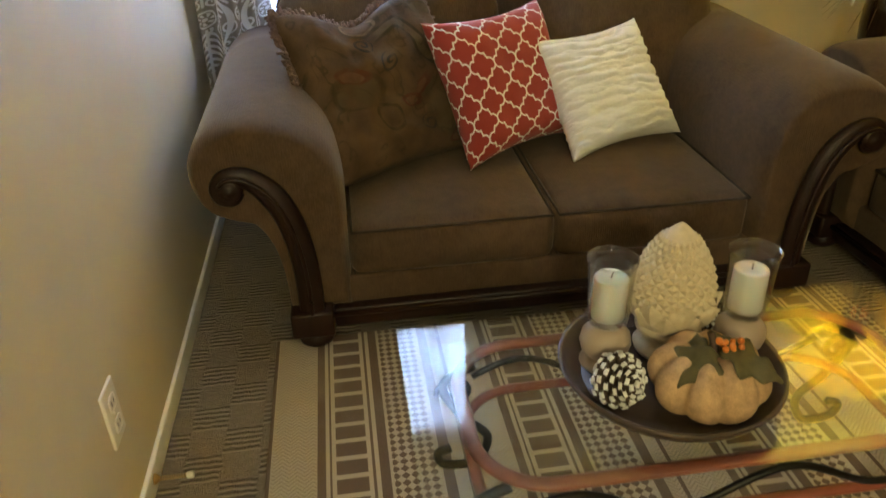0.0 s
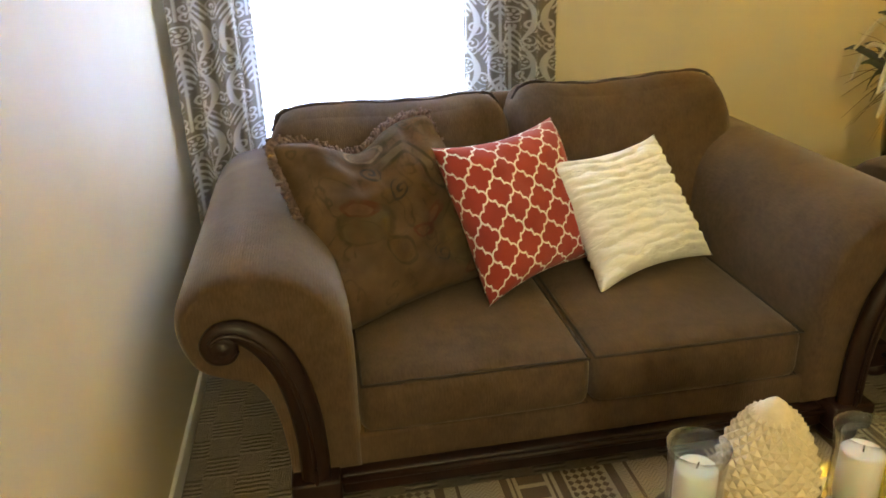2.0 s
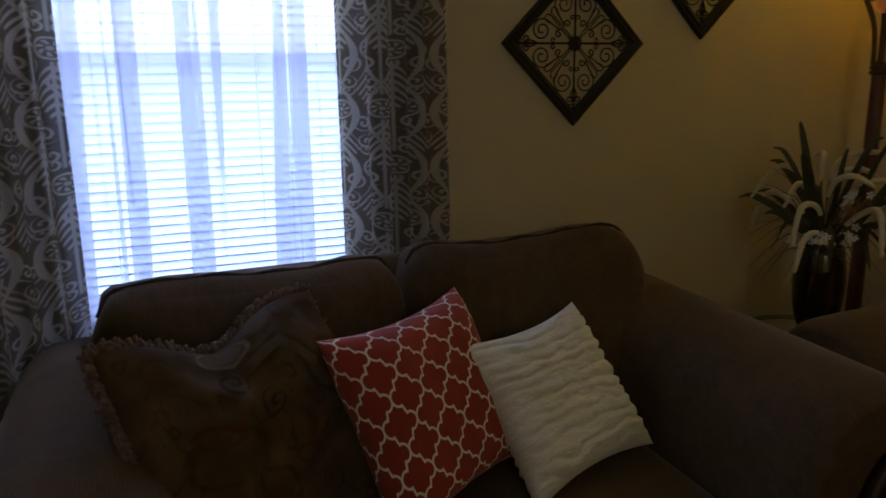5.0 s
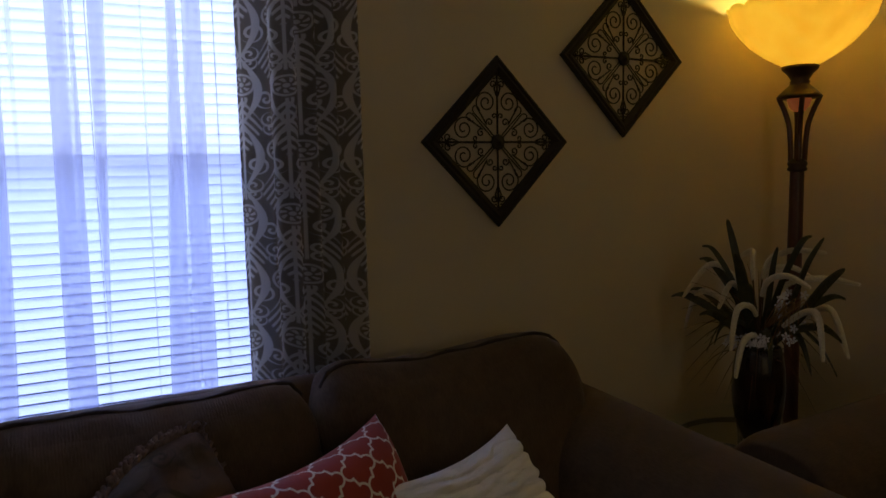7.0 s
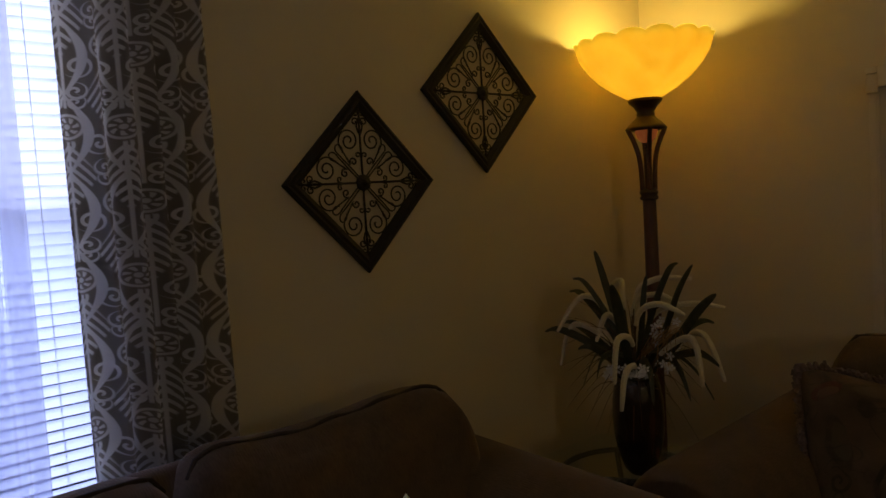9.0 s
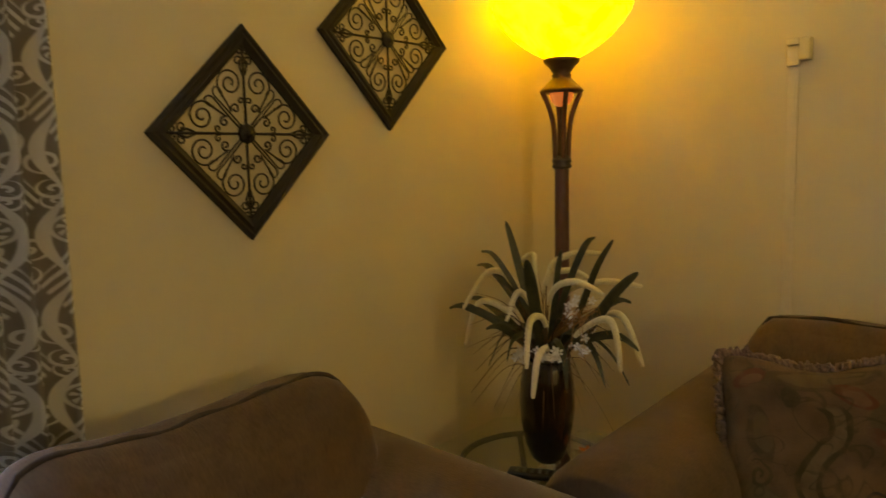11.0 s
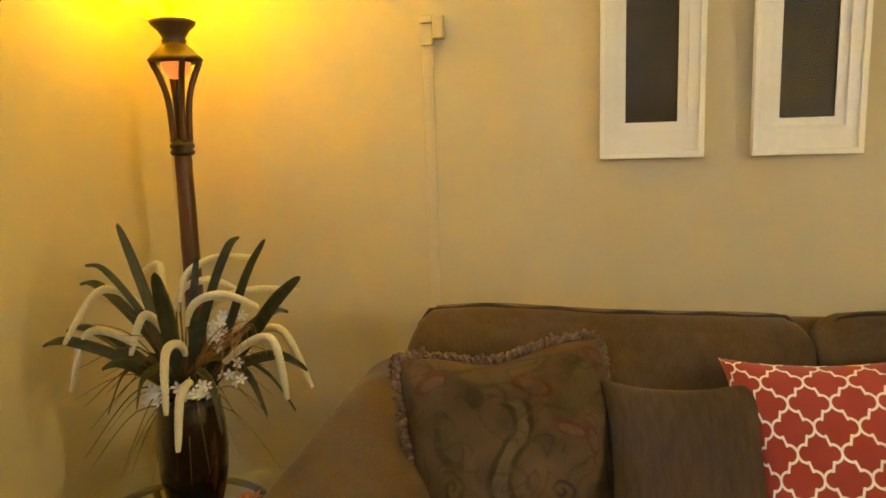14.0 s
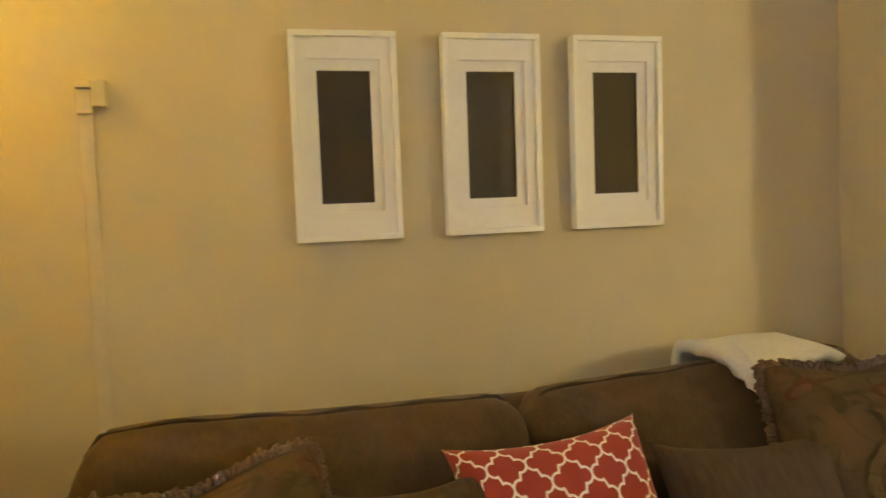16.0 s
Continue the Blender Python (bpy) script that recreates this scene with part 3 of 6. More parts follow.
POLE_WOOD = wood("reddish_lamp_wood", (0.055, 0.018, 0.010), (0.125, 0.042, 0.022), 0.35)
TABLE_WOOD = wood("red_brown_table_wood", (0.15, 0.038, 0.024), (0.27, 0.078, 0.05), 0.35, 0)
IRON = plain("black_wrought_iron", (0.018, 0.016, 0.015), 0.45, 0.6, 90, 0.3, 0.4)
BRONZE = plain("dark_bronze_grille", (0.030, 0.021, 0.014), 0.5, 0.35, 120, 0.4, 0.5)
RED = trellis()
DAMASK = damask()
TAPESTRY = tapestry(dark=0.86)
# turned copy for the loveseat pillow, its shade put into a darker colour
TAPESTRY_SHADED = tapestry("shaded_floral_tapestry", 115.0, (0.09, -0.05, 0.0), 1.0, 0.78)
CARPET = carpet_tiles()
RUG = rug_cloth()
SHEER = sheer_cloth()
PANE = glass("clear_glass")
CUP = glass("thick_cup_glass", (0.93, 0.94, 0.94), 0.0, 2.4, 0.75)
TABLE_GLASS = glass("table_glass", (0.955, 0.985, 0.97))
AMBER = amber_shade()


# ---- room ----
def slab(name, lo, hi, material, label, bevel=0.0, category=""):
    return tagged(part(name, box(lo, hi, bevel), material, None, "", False), label, category or name.split("_")[0], "", "structure")


T = 0.12
HS = -2.9                      # the hall's far end
slab("floor", (-3.1, HS - T, -0.12), (EX + T, NY + T, -0.002), CARPET, "grey-brown berber carpet woven in small squares")
slab("ceiling", (-3.1, HS - T, CZ), (EX + T, NY + T, CZ + 0.1), CEILING, "flat white painted ceiling")
slab("wall_east", (EX, SY - T, 0), (EX + T, NY + T, CZ), WALL, "smooth beige painted wall", category="wall")
# the unseen west end is drawn out to shade the east wall's south end
slab("wall_south", (2.27, SY - T, 0), (EX, SY, CZ), WALL, "smooth beige painted wall", category="wall")
slab("wall_hall_east", (2.62, HS, 0), (2.62 + T, SY - T, CZ), WALL, "smooth beige painted wall of the hall", category="wall")
slab("wall_hall_end", (-3.1, HS - T, 0), (2.62 + T, HS, CZ), WALL, "smooth beige painted wall of the hall", category="wall")


def wall_with_hole(name, lo, hi, hole, axis, label):
    """A wall box with one opening; hole: a0, a1, z0, z1 along the wall's axis."""
    bm = bmesh.new()
    a0, a1, z0, z1 = hole

    def piece(p0, p1, q0, q1):
        l, h = list(lo), list(hi)
        l[axis], h[axis], l[2], h[2] = p0, p1, q0, q1
        add_box(bm, l, h)
    piece(lo[axis], a0, lo[2], hi[2])
    piece(a1, hi[axis], lo[2], hi[2])
    if z0 > lo[2]:
        piece(a0, a1, lo[2], z0)
    piece(a0, a1, z1, hi[2])
    return tagged(part(name, bm, WALL, None, "", False), label, "wall", "", "structure")


wall_with_hole("wall_north", (WX, NY, 0), (EX, NY + T, CZ), WIN, 0, "smooth beige painted wall with one window")
DOOR = (-0.08, 0.74)
slab("wall_hall_west", (-3.1, HS, 0), (-3.1 + T, -0.80, CZ), WALL, "smooth beige painted wall of the hall", category="wall")
slab("wall_hall_north", (-3.1, -0.80, 0), (WX - T, -0.80 + T, CZ), WALL, "smooth beige painted wall of the hall", category="wall")
wall_with_hole("wall_west", (WX - T, -0.80, 0), (WX, NY + T, CZ), (DOOR[0], DOOR[1], 0, 2.05), 1, "smooth beige painted wall with a doorway")


def baseboard(name, lo, hi):
    bm = box(lo, hi, 0.004, 2)
    return tagged(part(name, bm, TRIM, None, "", False), "low white painted baseboard", "baseboard", "", "structure")


baseboard("baseboard_west", (WX, DOOR[1] + 0.09, 0), (WX + 0.013, NY, 0.062))
baseboard("baseboard_north", (WX + 0.013, NY - 0.013, 0), (EX, NY, 0.062))
baseboard("baseboard_east", (EX - 0.013, SY, 0), (EX, NY - 0.013, 0.062))


# the panelled door in the west wall
def panel_door():
    d = thing("door_1", "closed white six-panel door in a white casing", "door", None, "", "structure")
    y0, y1 = DOOR
    bm = box((WX - 0.075, y0 + 0.02, 0.01), (WX - 0.035, y1 - 0.02, 2.03), 0.003)
    part("door_leaf", bm, DOOR_PAINT, d, "", False)
    w = (y1 - y0 - 0.04 - 0.33) / 2
    for k, (z0, z1) in enumerate(((0.22, 0.80), (0.93, 1.52), (1.64, 1.90))):
        for s in (0, 1):
            a = y0 + 0.13 + s * (w + 0.11)
            part("panel", box((WX - 0.037, a, z0), (WX - 0.022, a + w, z1), 0.012, 2), DOOR_PAINT, d)
    for lo, hi in (((WX - T, y0, 0), (WX + 0.015, y0 + 0.018, 2.05)), ((WX - T, y1 - 0.018, 0), (WX + 0.015, y1, 2.05)),
                   ((WX + 0.001, y0 - 0.07, 0), (WX + 0.017, y0, 2.12)), ((WX + 0.001, y1, 0), (WX + 0.017, y1 + 0.07, 2.12)),
                   ((WX + 0.001, y0, 2.05), (WX + 0.017, y1, 2.12))):
        part("casing", box(lo, hi, 0.003), TRIM, d, "", False)
    part("knob", lathe([(0.0, 0), (0.024, 0.002), (0.012, 0.012), (0.012, 0.03), (0.026, 0.045), (0.022, 0.062), (0.0, 0.066)], 20), BRASS, d, "brass door knob").matrix_basis = pose(WX - 0.035, y0 + 0.09, 0.95, 0, 90, 0)


BRASS = plain("aged_brass", (0.42, 0.28, 0.10), 0.3, 0.9, 80, 0.15, 0.05)
DOOR_PAINT = plain("white_door_paint", (0.82, 0.84, 0.87), 0.4, 0, 30, 0.04, 0.05)
panel_door()


# the window with its sashes, blind, voile and curtains
def window():
    x0, x1, z0, z1 = WIN
    w = thing("window_1", "white double-hung window, bright with daylight", "window", None, "", "structure")
    yy = NY + 0.055
    fr = bmesh.new()
    for lo, hi in (((x0, yy, z0), (x0 + 0.045, yy + 0.05, z1)), ((x1 - 0.045, yy, z0), (x1, yy + 0.05, z1)), ((x0 + 0.045, yy, z0), (x1 - 0.045, yy + 0.05, z0 + 0.05)), ((x0 + 0.045, yy, z1 - 0.045), (x1 - 0.045, yy + 0.05, z1))):
        add_box(fr, lo, hi, 0.004)
    part("window_frame", fr, VINYL, w, "", False)
    part("meeting_rail", box((x0 + 0.045, yy - 0.005, 1.397), (x1 - 0.045, yy + 0.045, 1.425), 0.004), VINYL, w, "", False)
    part("insect_screen", box((x0 + 0.045, yy + 0.040, z0 + 0.05), (x1 - 0.045, yy + 0.042, 1.385)), SCREEN, w, "fine grey insect screen", False)
    part("window_sill", box((x0 - 0.02, NY - 0.03, z0 - 0.022), (x1 + 0.02, NY + 0.055, z0), 0.005), VINYL, w, "", False)
    for a, b in ((z0 + 0.05, 1.385), (1.435, z1 - 0.045)):
        p = part("pane", box((x0 + 0.045, yy + 0.022, a), (x1 - 0.045, yy + 0.027, b)), PANE, w, "", False)
        p.visible_shadow = False


SCREEN = Nodes("insect_screen_mesh")
_tp = SCREEN.node("ShaderNodeBsdfTransparent", {0: (0.80, 0.83, 0.90, 1)})
SCREEN.t.links.new(_tp.outputs[0], SCREEN.out.inputs[0])
SCREEN = SCREEN.mat
VINYL = plain("white_vinyl", (0.80, 0.80, 0.80), 0.4, 0, 40, 0.03, 0.03)
BLIND = Nodes("white_blind_slat")
_tl = BLIND.node("ShaderNodeBsdfTranslucent", {0: (0.86, 0.89, 0.96, 1)})
BLIND.done(BLIND.ramp(BLIND.noise(BLIND.coord(), 20.0), 0.3, 0.7, (0.76, 0.77, 0.80), (0.82, 0.83, 0.86)), 0.45)
_mx = BLIND.node("ShaderNodeMixShader", {0: 0.9, 1: BLIND.b.outputs[0], 2: _tl.outputs[0]})
BLIND.t.links.new(_mx.outputs[0], BLIND.out.inputs[0])
BLIND = BLIND.mat
window()


def slatted_blind():
    b = thing("window_blind", "white slatted blind lowered over the bright window", "blind")
    x0, x1 = WIN[0] + 0.012, WIN[1] - 0.012
    y = NY + 0.022
    part("headrail", box((x0, y - 0.02, WIN[3] - 0.045), (x1, y + 0.02, WIN[3] - 0.004), 0.003), VINYL, b, "", False)
    me = bpy.data.meshes.new("slat")
    bm = bmesh.new()
    n = 5
    for side in (0, 1):
        pts = []
        for k in range(n):
            u = k / (n - 1) - 0.5
            pts.append((u * 0.034, 0.0035 * (1 - 4 * u * u) + side * 0.0012))
        rows = [[bm.verts.new((x, p[0], p[1])) for p in pts] for x in (x0 + 0.003, x1 - 0.003)]
        for k in range(n - 1):
            f = (rows[0][k], rows[1][k], rows[1][k + 1], rows[0][k + 1])
            bm.faces.new(f if side else tuple(reversed(f)))
    bm.to_mesh(me)
    bm.free()
    for p in me.polygons:
        p.use_smooth = True
    me.materials.append(BLIND)
    z = WIN[2] + 0.045
    while z < WIN[3] - 0.06:
        s = new("slat", me)
        s.parent = b
        s.matrix_basis = pose(0, y, z, -54, 0, 0)
        z += 0.0275
    part("bottom_rail", box((x0, y - 0.014, WIN[2] + 0.004), (x1, y + 0.014, WIN[2] + 0.022), 0.003), VINYL, b, "", False)
    for x in (x0 + 0.14, (x0 + x1) / 2, x1 - 0.14):
        part("ladder_cord", tube([(x, y - 0.019, WIN[2] + 0.02), (x, y - 0.019, WIN[3] - 0.04)], 0.0011, 5), VINYL, b)
    part("pull_cord", tube([(x0 + 0.21, y - 0.026, 1.0), (x0 + 0.212, y - 0.026, WIN[3] - 0.04)], 0.0022, 6), VINYL, b)


slatted_blind()


def cloth_panel(name, label, category, x0, x1, y, z0, z1, folds, depth, material, seed, flare=0.0, fullness=1.6, thick=0.0, slant=0.0):
    """A hanging cloth with uneven vertical folds."""
    rng = random.Random(seed)
    ph = [rng.uniform(0, 6.28) for _ in range(6)]
    am = [rng.uniform(0.6, 1.2) for _ in range(6)]

    def f(u, v):
        z = z1 + (z0 - z1) * v
        mid = (x0 + x1) / 2
        x = x0 + (x1 - x0) * u
        x = mid + (x - mid) * (1 + flare * v)
        a = folds * 2 * math.pi * (u + 0.035 * math.sin(5 * u + ph[0]) + 0.02 * math.sin(2.2 * v + 7 * u + ph[1]))
        d = depth * (0.55 + 0.45 * v) * (math.sin(a + ph[2]) * am[0] + 0.35 * math.sin(2 * a + ph[3]) * am[1] + 0.12 * math.sin(3 * a + 2 * v + ph[4]))
        x += 0.35 * depth * math.cos(a + ph[5])
        return Vector((x, y + d + slant * (1 - u) * min(1.0, u / 0.03 if slant else 1.0) , z))
    bm = add_sheet(bmesh.new(), f, max(60, int(folds * 18)), 26, lambda u, v: (u * (x1 - x0) * fullness + seed * 0.037, v * (z1 - z0)))
    ob = part(name, bm, material)
    if thick:
        so = ob.modifiers.new("thickness", "SOLIDIFY")
        so.thickness = thick
    return tagged(ob, label, category, "curtains" if thick else "")


cloth_panel("sheer_curtain", "thin white voile curtain hanging in soft folds", "sheer curtain", WIN[0] - 0.02, WIN[1] + 0.02, NY - 0.055, 0.25, 2.34, 7, 0.016, SHEER, 5)
cloth_panel("patterned_curtain", "taupe curtain with white damask scrolls at the window", "curtain", WX + 0.012, -0.235, NY - 0.125, 0.03, 2.36, 4.2, 0.032, DAMASK, 2, 0.0, 1.38, 0.0015, -0.19)
cloth_panel("patterned_curtain", "taupe curtain with white damask scrolls at the window", "curtain", 0.515, 0.83, NY - 0.115, 0.03, 2.36, 4.6, 0.033, DAMASK, 9, 0.0, 1.38, 0.0015)
rod = thing("curtain_rod", "dark metal curtain rod above the window", "curtain rod")
part("pole", tube([(WX + 0.02, NY - 0.115, 2.375), (1.02, NY - 0.115, 2.375)], 0.011, 12), IRON, rod)
for x in (-0.42, 0.93):
    part("bracket", tube([(x, NY, 2.39), (x, NY - 0.08, 2.39), (x, NY - 0.115, 2.375)], 0.007, 8), IRON, rod)
part("finial", lathe([(0, 0), (0.012, 0.0), (0.010, 0.012), (0.024, 0.03), (0.018, 0.05), (0, 0.06)], 16), IRON, rod).matrix_basis = pose(1.02, NY - 0.115, 2.375, 0, 90, 0)

# the rug lies on the carpet
rug = part("area_rug", box((-0.245, -1.2, -0.001), (1.50, 1.925, 0.008), 0.003), RUG, None, "", False)
tagged(rug, "flatwoven rug with beige and brown geometric bands", "rug")

# added, unseen globe pendant in the hall; lights the room from behind the camera
HALL = Vector((-0.12, -1.56, 1.80))
hl = thing("added_pendant_lamp", "added frosted glass globe pendant in the hall, unseen, lit", "pendant lamp")
HALL_GLASS = Nodes("lit_frosted_globe")
_em = HALL_GLASS.node("ShaderNodeEmission", {0: (1.0, 0.85, 0.42, 1), 1: 95.0})
HALL_GLASS.t.links.new(_em.outputs[0], HALL_GLASS.out.inputs[0])
part("canopy", lathe([(0.0, 0.0), (0.06, 0.0), (0.06, -0.02), (0.012, -0.03), (0.008, -0.04)], 24, (HALL.x, HALL.y, CZ)), BRASS, hl)
part("rod", tube([(HALL.x, HALL.y, CZ - 0.03), (HALL.x, HALL.y, HALL.z + 0.19)], 0.006, 10), BRASS, hl)
part("cap", lathe([(0.0, 0.20), (0.03, 0.195), (0.05, 0.172), (0.056, 0.149), (0.0, 0.149)], 24, tuple(HALL)), BRASS, hl)
_bm = bmesh.new()
bmesh.ops.create_uvsphere(_bm, u_segments=24, v_segments=16, radius=0.16)
for _v in _bm.verts:
    _v.co += HALL
part("globe", _bm, HALL_GLASS.mat, hl, "glowing frosted glass globe")


# ---- seating ----
def sofa(name, label, inner, m):
    """A rolled-arm settee facing -y, its front at y = 0 and its middle at x = 0; inner: half the width between the arms."""
    s = thing(name, label, name.replace("_", " "), m, "matching sofa set")
    depth = 1.10

    # arms: a rolled section carried front to back
    def arm(sign):
        out = spline([(inner + 0.0, 0.10), (inner + 0.0, 0.30), (inner + 0.0, 0.46), (inner + 0.03, 0.575), (inner + 0.10, 0.645), (inner + 0.20, 0.675), (inner + 0.31, 0.658),
                      (inner + 0.38, 0.595), (inner + 0.392, 0.52), (inner + 0.358, 0.440), (inner + 0.285, 0.405), (inner + 0.235, 0.385), (inner + 0.195, 0.31), (inner + 0.175, 0.20), (inner + 0.17, 0.10)], 5)
        out = [(sign * p[0], p[1]) for p in out]
        if sign < 0:
            out.reverse()
        cx, cz = sign * (inner + 0.2), 0.5

        def shape(q, t):
            # soft rounding of the front, a gentle rise towards the back
            k = 1.0 - 0.15 * (1 - math.sqrt(1 - max(0.0, 1 - t / 0.085) ** 2))
            q = Vector((cx + (q.x - cx) * k, q.y, cz + (q.z - cz) * k))
            if q.z > 0.35:
                q.z += 0.03 * t * (q.z - 0.35) / 0.3
            return q
        bm = bmesh.new()
        ys = [0.0, 0.002, 0.006, 0.014, 0.026, 0.042, 0.062, 0.085, 0.12, 0.25, 0.4, 0.6, 0.8, 1.0]
        rings = []
        for y in ys:
            rings.append([bm.verts.new(shape(Vector((p[0], 0.012 + y * (depth - 0.10), p[1])), y)) for p in out])
        for a, b in zip(rings, rings[1:]):
            for k in range(len(out)):
                bm.faces.new((a[k], a[(k + 1) % len(out)], b[(k + 1) % len(out)], b[k]))
        bm.faces.new(list(reversed(rings[0])))
        bm.faces.new(rings[-1])
        bmesh.ops.recalc_face_normals(bm, faces=bm.faces)
        ob = part("arm", bm, SOFA, s)
        # carved wooden facing that curls into the roll
        path = spline([(inner + 0.262, 0.505), (inner + 0.276, 0.484), (inner + 0.306, 0.486), (inner + 0.316, 0.518), (inner + 0.288, 0.548), (inner + 0.238, 0.542), (inner + 0.185, 0.495),
                       (inner + 0.148, 0.42), (inner + 0.126, 0.32), (inner + 0.118, 0.22), (inner + 0.118, 0.115)], 7)
        facing = part("facing", tube([(sign * p[0], -0.006, p[1]) for p in path], lambda t: 0.013 + 0.022 * min(1, max(0.0, t * 2.2 - 0.35)) , 10, False, 0.62, (0, 1, 0)), MAHOGANY, s, "carved dark wooden arm facing")
        part("groove", tube([(sign * p[0], -0.029, p[1]) for p in path[24:]], 0.006, 6), MAHOGANY, facing)
        part("rosette", lathe([(0, 0.02), (0.012, 0.019), (0.02, 0.010), (0.026, 0.014), (0.032, 0.0)], 20), MAHOGANY, facing).matrix_basis = pose(sign * (inner + 0.284), -0.012, 0.515, 90, 0, 0)
        # block and bun foot
        part("block", box((sign * (inner + 0.12) - 0.06, -0.035, 0.055), (sign * (inner + 0.12) + 0.06, 0.085, 0.135), 0.008), MAHOGANY, s)
        for yy in (0.02, depth - 0.12):
            part("foot", lathe([(0.0, 0.0), (0.032, 0.0), (0.050, 0.014), (0.053, 0.030), (0.042, 0.048), (0.034, 0.058)], 20, (sign * (inner + 0.115), yy, 0.008 if yy < 0.5 else 0.0)), MAHOGANY, s, "turned dark wooden bun foot")
    arm(-1)
    arm(1)
    # base, plinth
    part("base", box((-inner - 0.1, 0.045, 0.09), (inner + 0.1, depth - 0.04, 0.20), 0.01), SOFA, s)
    part("plinth", box((-inner - 0.06, 0.012, 0.052), (inner + 0.06, 0.055, 0.115), 0.010, 3), MAHOGANY, s, "moulded dark wooden plinth")
    part("bead", tube([(-inner - 0.06, 0.008, 0.100), (inner + 0.06, 0.008, 0.100)], 0.009, 8), MAHOGANY, s)
    part("outer_back", cushion(2 * inner + 0.36, 0.13, 0.66, 0.05, 0.01, 10, lambda q: Vector((q.x, q.y + depth - 0.085 + 0.03 * q.z, q.z + 0.50))), SOFA, s)
    # seat and back cushions
    w = inner
    for sg in (-1, 1):
        c = sg * w / 2

        def seat(q, c=c):
            return Vector((q.x + c, q.y + 0.40, q.z + 0.262 + 0.02 * (q.y + 0.36)))
        cu = part("seat_cushion", cushion(w - 0.004, 0.70, 0.155, 0.035, 0.022, 16, seat), SOFA, s)
        for zz in (0.068, -0.066):
            ring = []
            for (a, b) in ((-1, -1), (1, -1), (1, 1), (-1, 1)):
                for t in range(6):
                    t = t / 6
                    nx, ny = ((-1, -1), (1, -1), (1, 1), (-1, 1))[(((-1, -1), (1, -1), (1, 1), (-1, 1)).index((a, b)) + 1) % 4]
                    ring.append(seat(Vector(((a + (nx - a) * t) * (w / 2 - 0.009), (b + (ny - b) * t) * 0.344, zz))))
            part("welt", tube(ring, 0.0045, 6, True), PIPING, cu)
        bw = w + 0.20
        cb = sg * bw / 2

        def top(u):
            # u: -1 at the outer end, 1 at the middle; height of the cushion's upper edge over its block
            return (1.0 if inner < 0.7 else 0.85) * 0.022 * math.exp(-((u + 0.62) / 0.42) ** 2) + (0.018 if inner < 0.7 else 0.004) * math.exp(-((u - 0.72) / 0.22) ** 2) - (0.085 * max(0, (-u - 0.80) / 0.20) ** 2 if inner < 0.7 else 0.060 * max(0, (-u - 0.86) / 0.14) ** 2) - (0.028 if inner < 0.7 else 0.004) * max(0, (u - 0.88) / 0.12) ** 2

        def back(q, cb=cb, sg=sg, bw=bw):
            u = -sg * q.x / (bw / 2)
            k = max(0.0, (q.z + 0.27) / 0.54)
            sag = (0.018 + 0.014 * math.exp(-((u + 0.75) / 0.5) ** 2)) if sg < 0 and inner < 0.7 else (-0.026 * min(1.0, max(0.0, (q.x + cb) / 0.85)) if inner > 0.7 else 0.0)
            z = q.z + (top(u) - sag) * k * k
            x = q.x
            y = q.y
            if q.y < 0:
                y -= 0.03 * math.sin(math.pi * min(1, k)) * (1 - u * u)
            # draw in the lower outer corner behind the arm
            return Vector((x + cb, y + 0.79 + 0.30 * (z + 0.27) , z + 0.585))
        bc = part("back_cushion", cushion(bw - 0.004, 0.20, 0.54, 0.075, 0.012, 18, back), SOFA, s)
        edge = [back(Vector((sg * (bw / 2) * t, -0.022 + 0.004 * math.sin(11 * t + sg), 0.2725 + 0.010 * (1 - t * t) - 0.045 * max(0.0, (abs(t) - 0.86) / 0.08) ** 2 * (0.6 if inner > 0.7 else 0.5) + 0.0035 * math.sin(17 * t + 2 * sg)))) for t in np.linspace(-0.94, 0.94, 34)]
        part("welt", tube(edge, 0.0055, 6), PIPING, bc)
    return s


loveseat = sofa("loveseat", "brown chenille rolled-arm loveseat with dark carved wooden trim", 0.595, pose(0.585, 1.885, 0, 0, 0, 0))
couch = sofa("sofa", "long brown chenille rolled-arm sofa along the wall", 0.89, pose(1.60, 1.17, 0, 0, 0, -90))


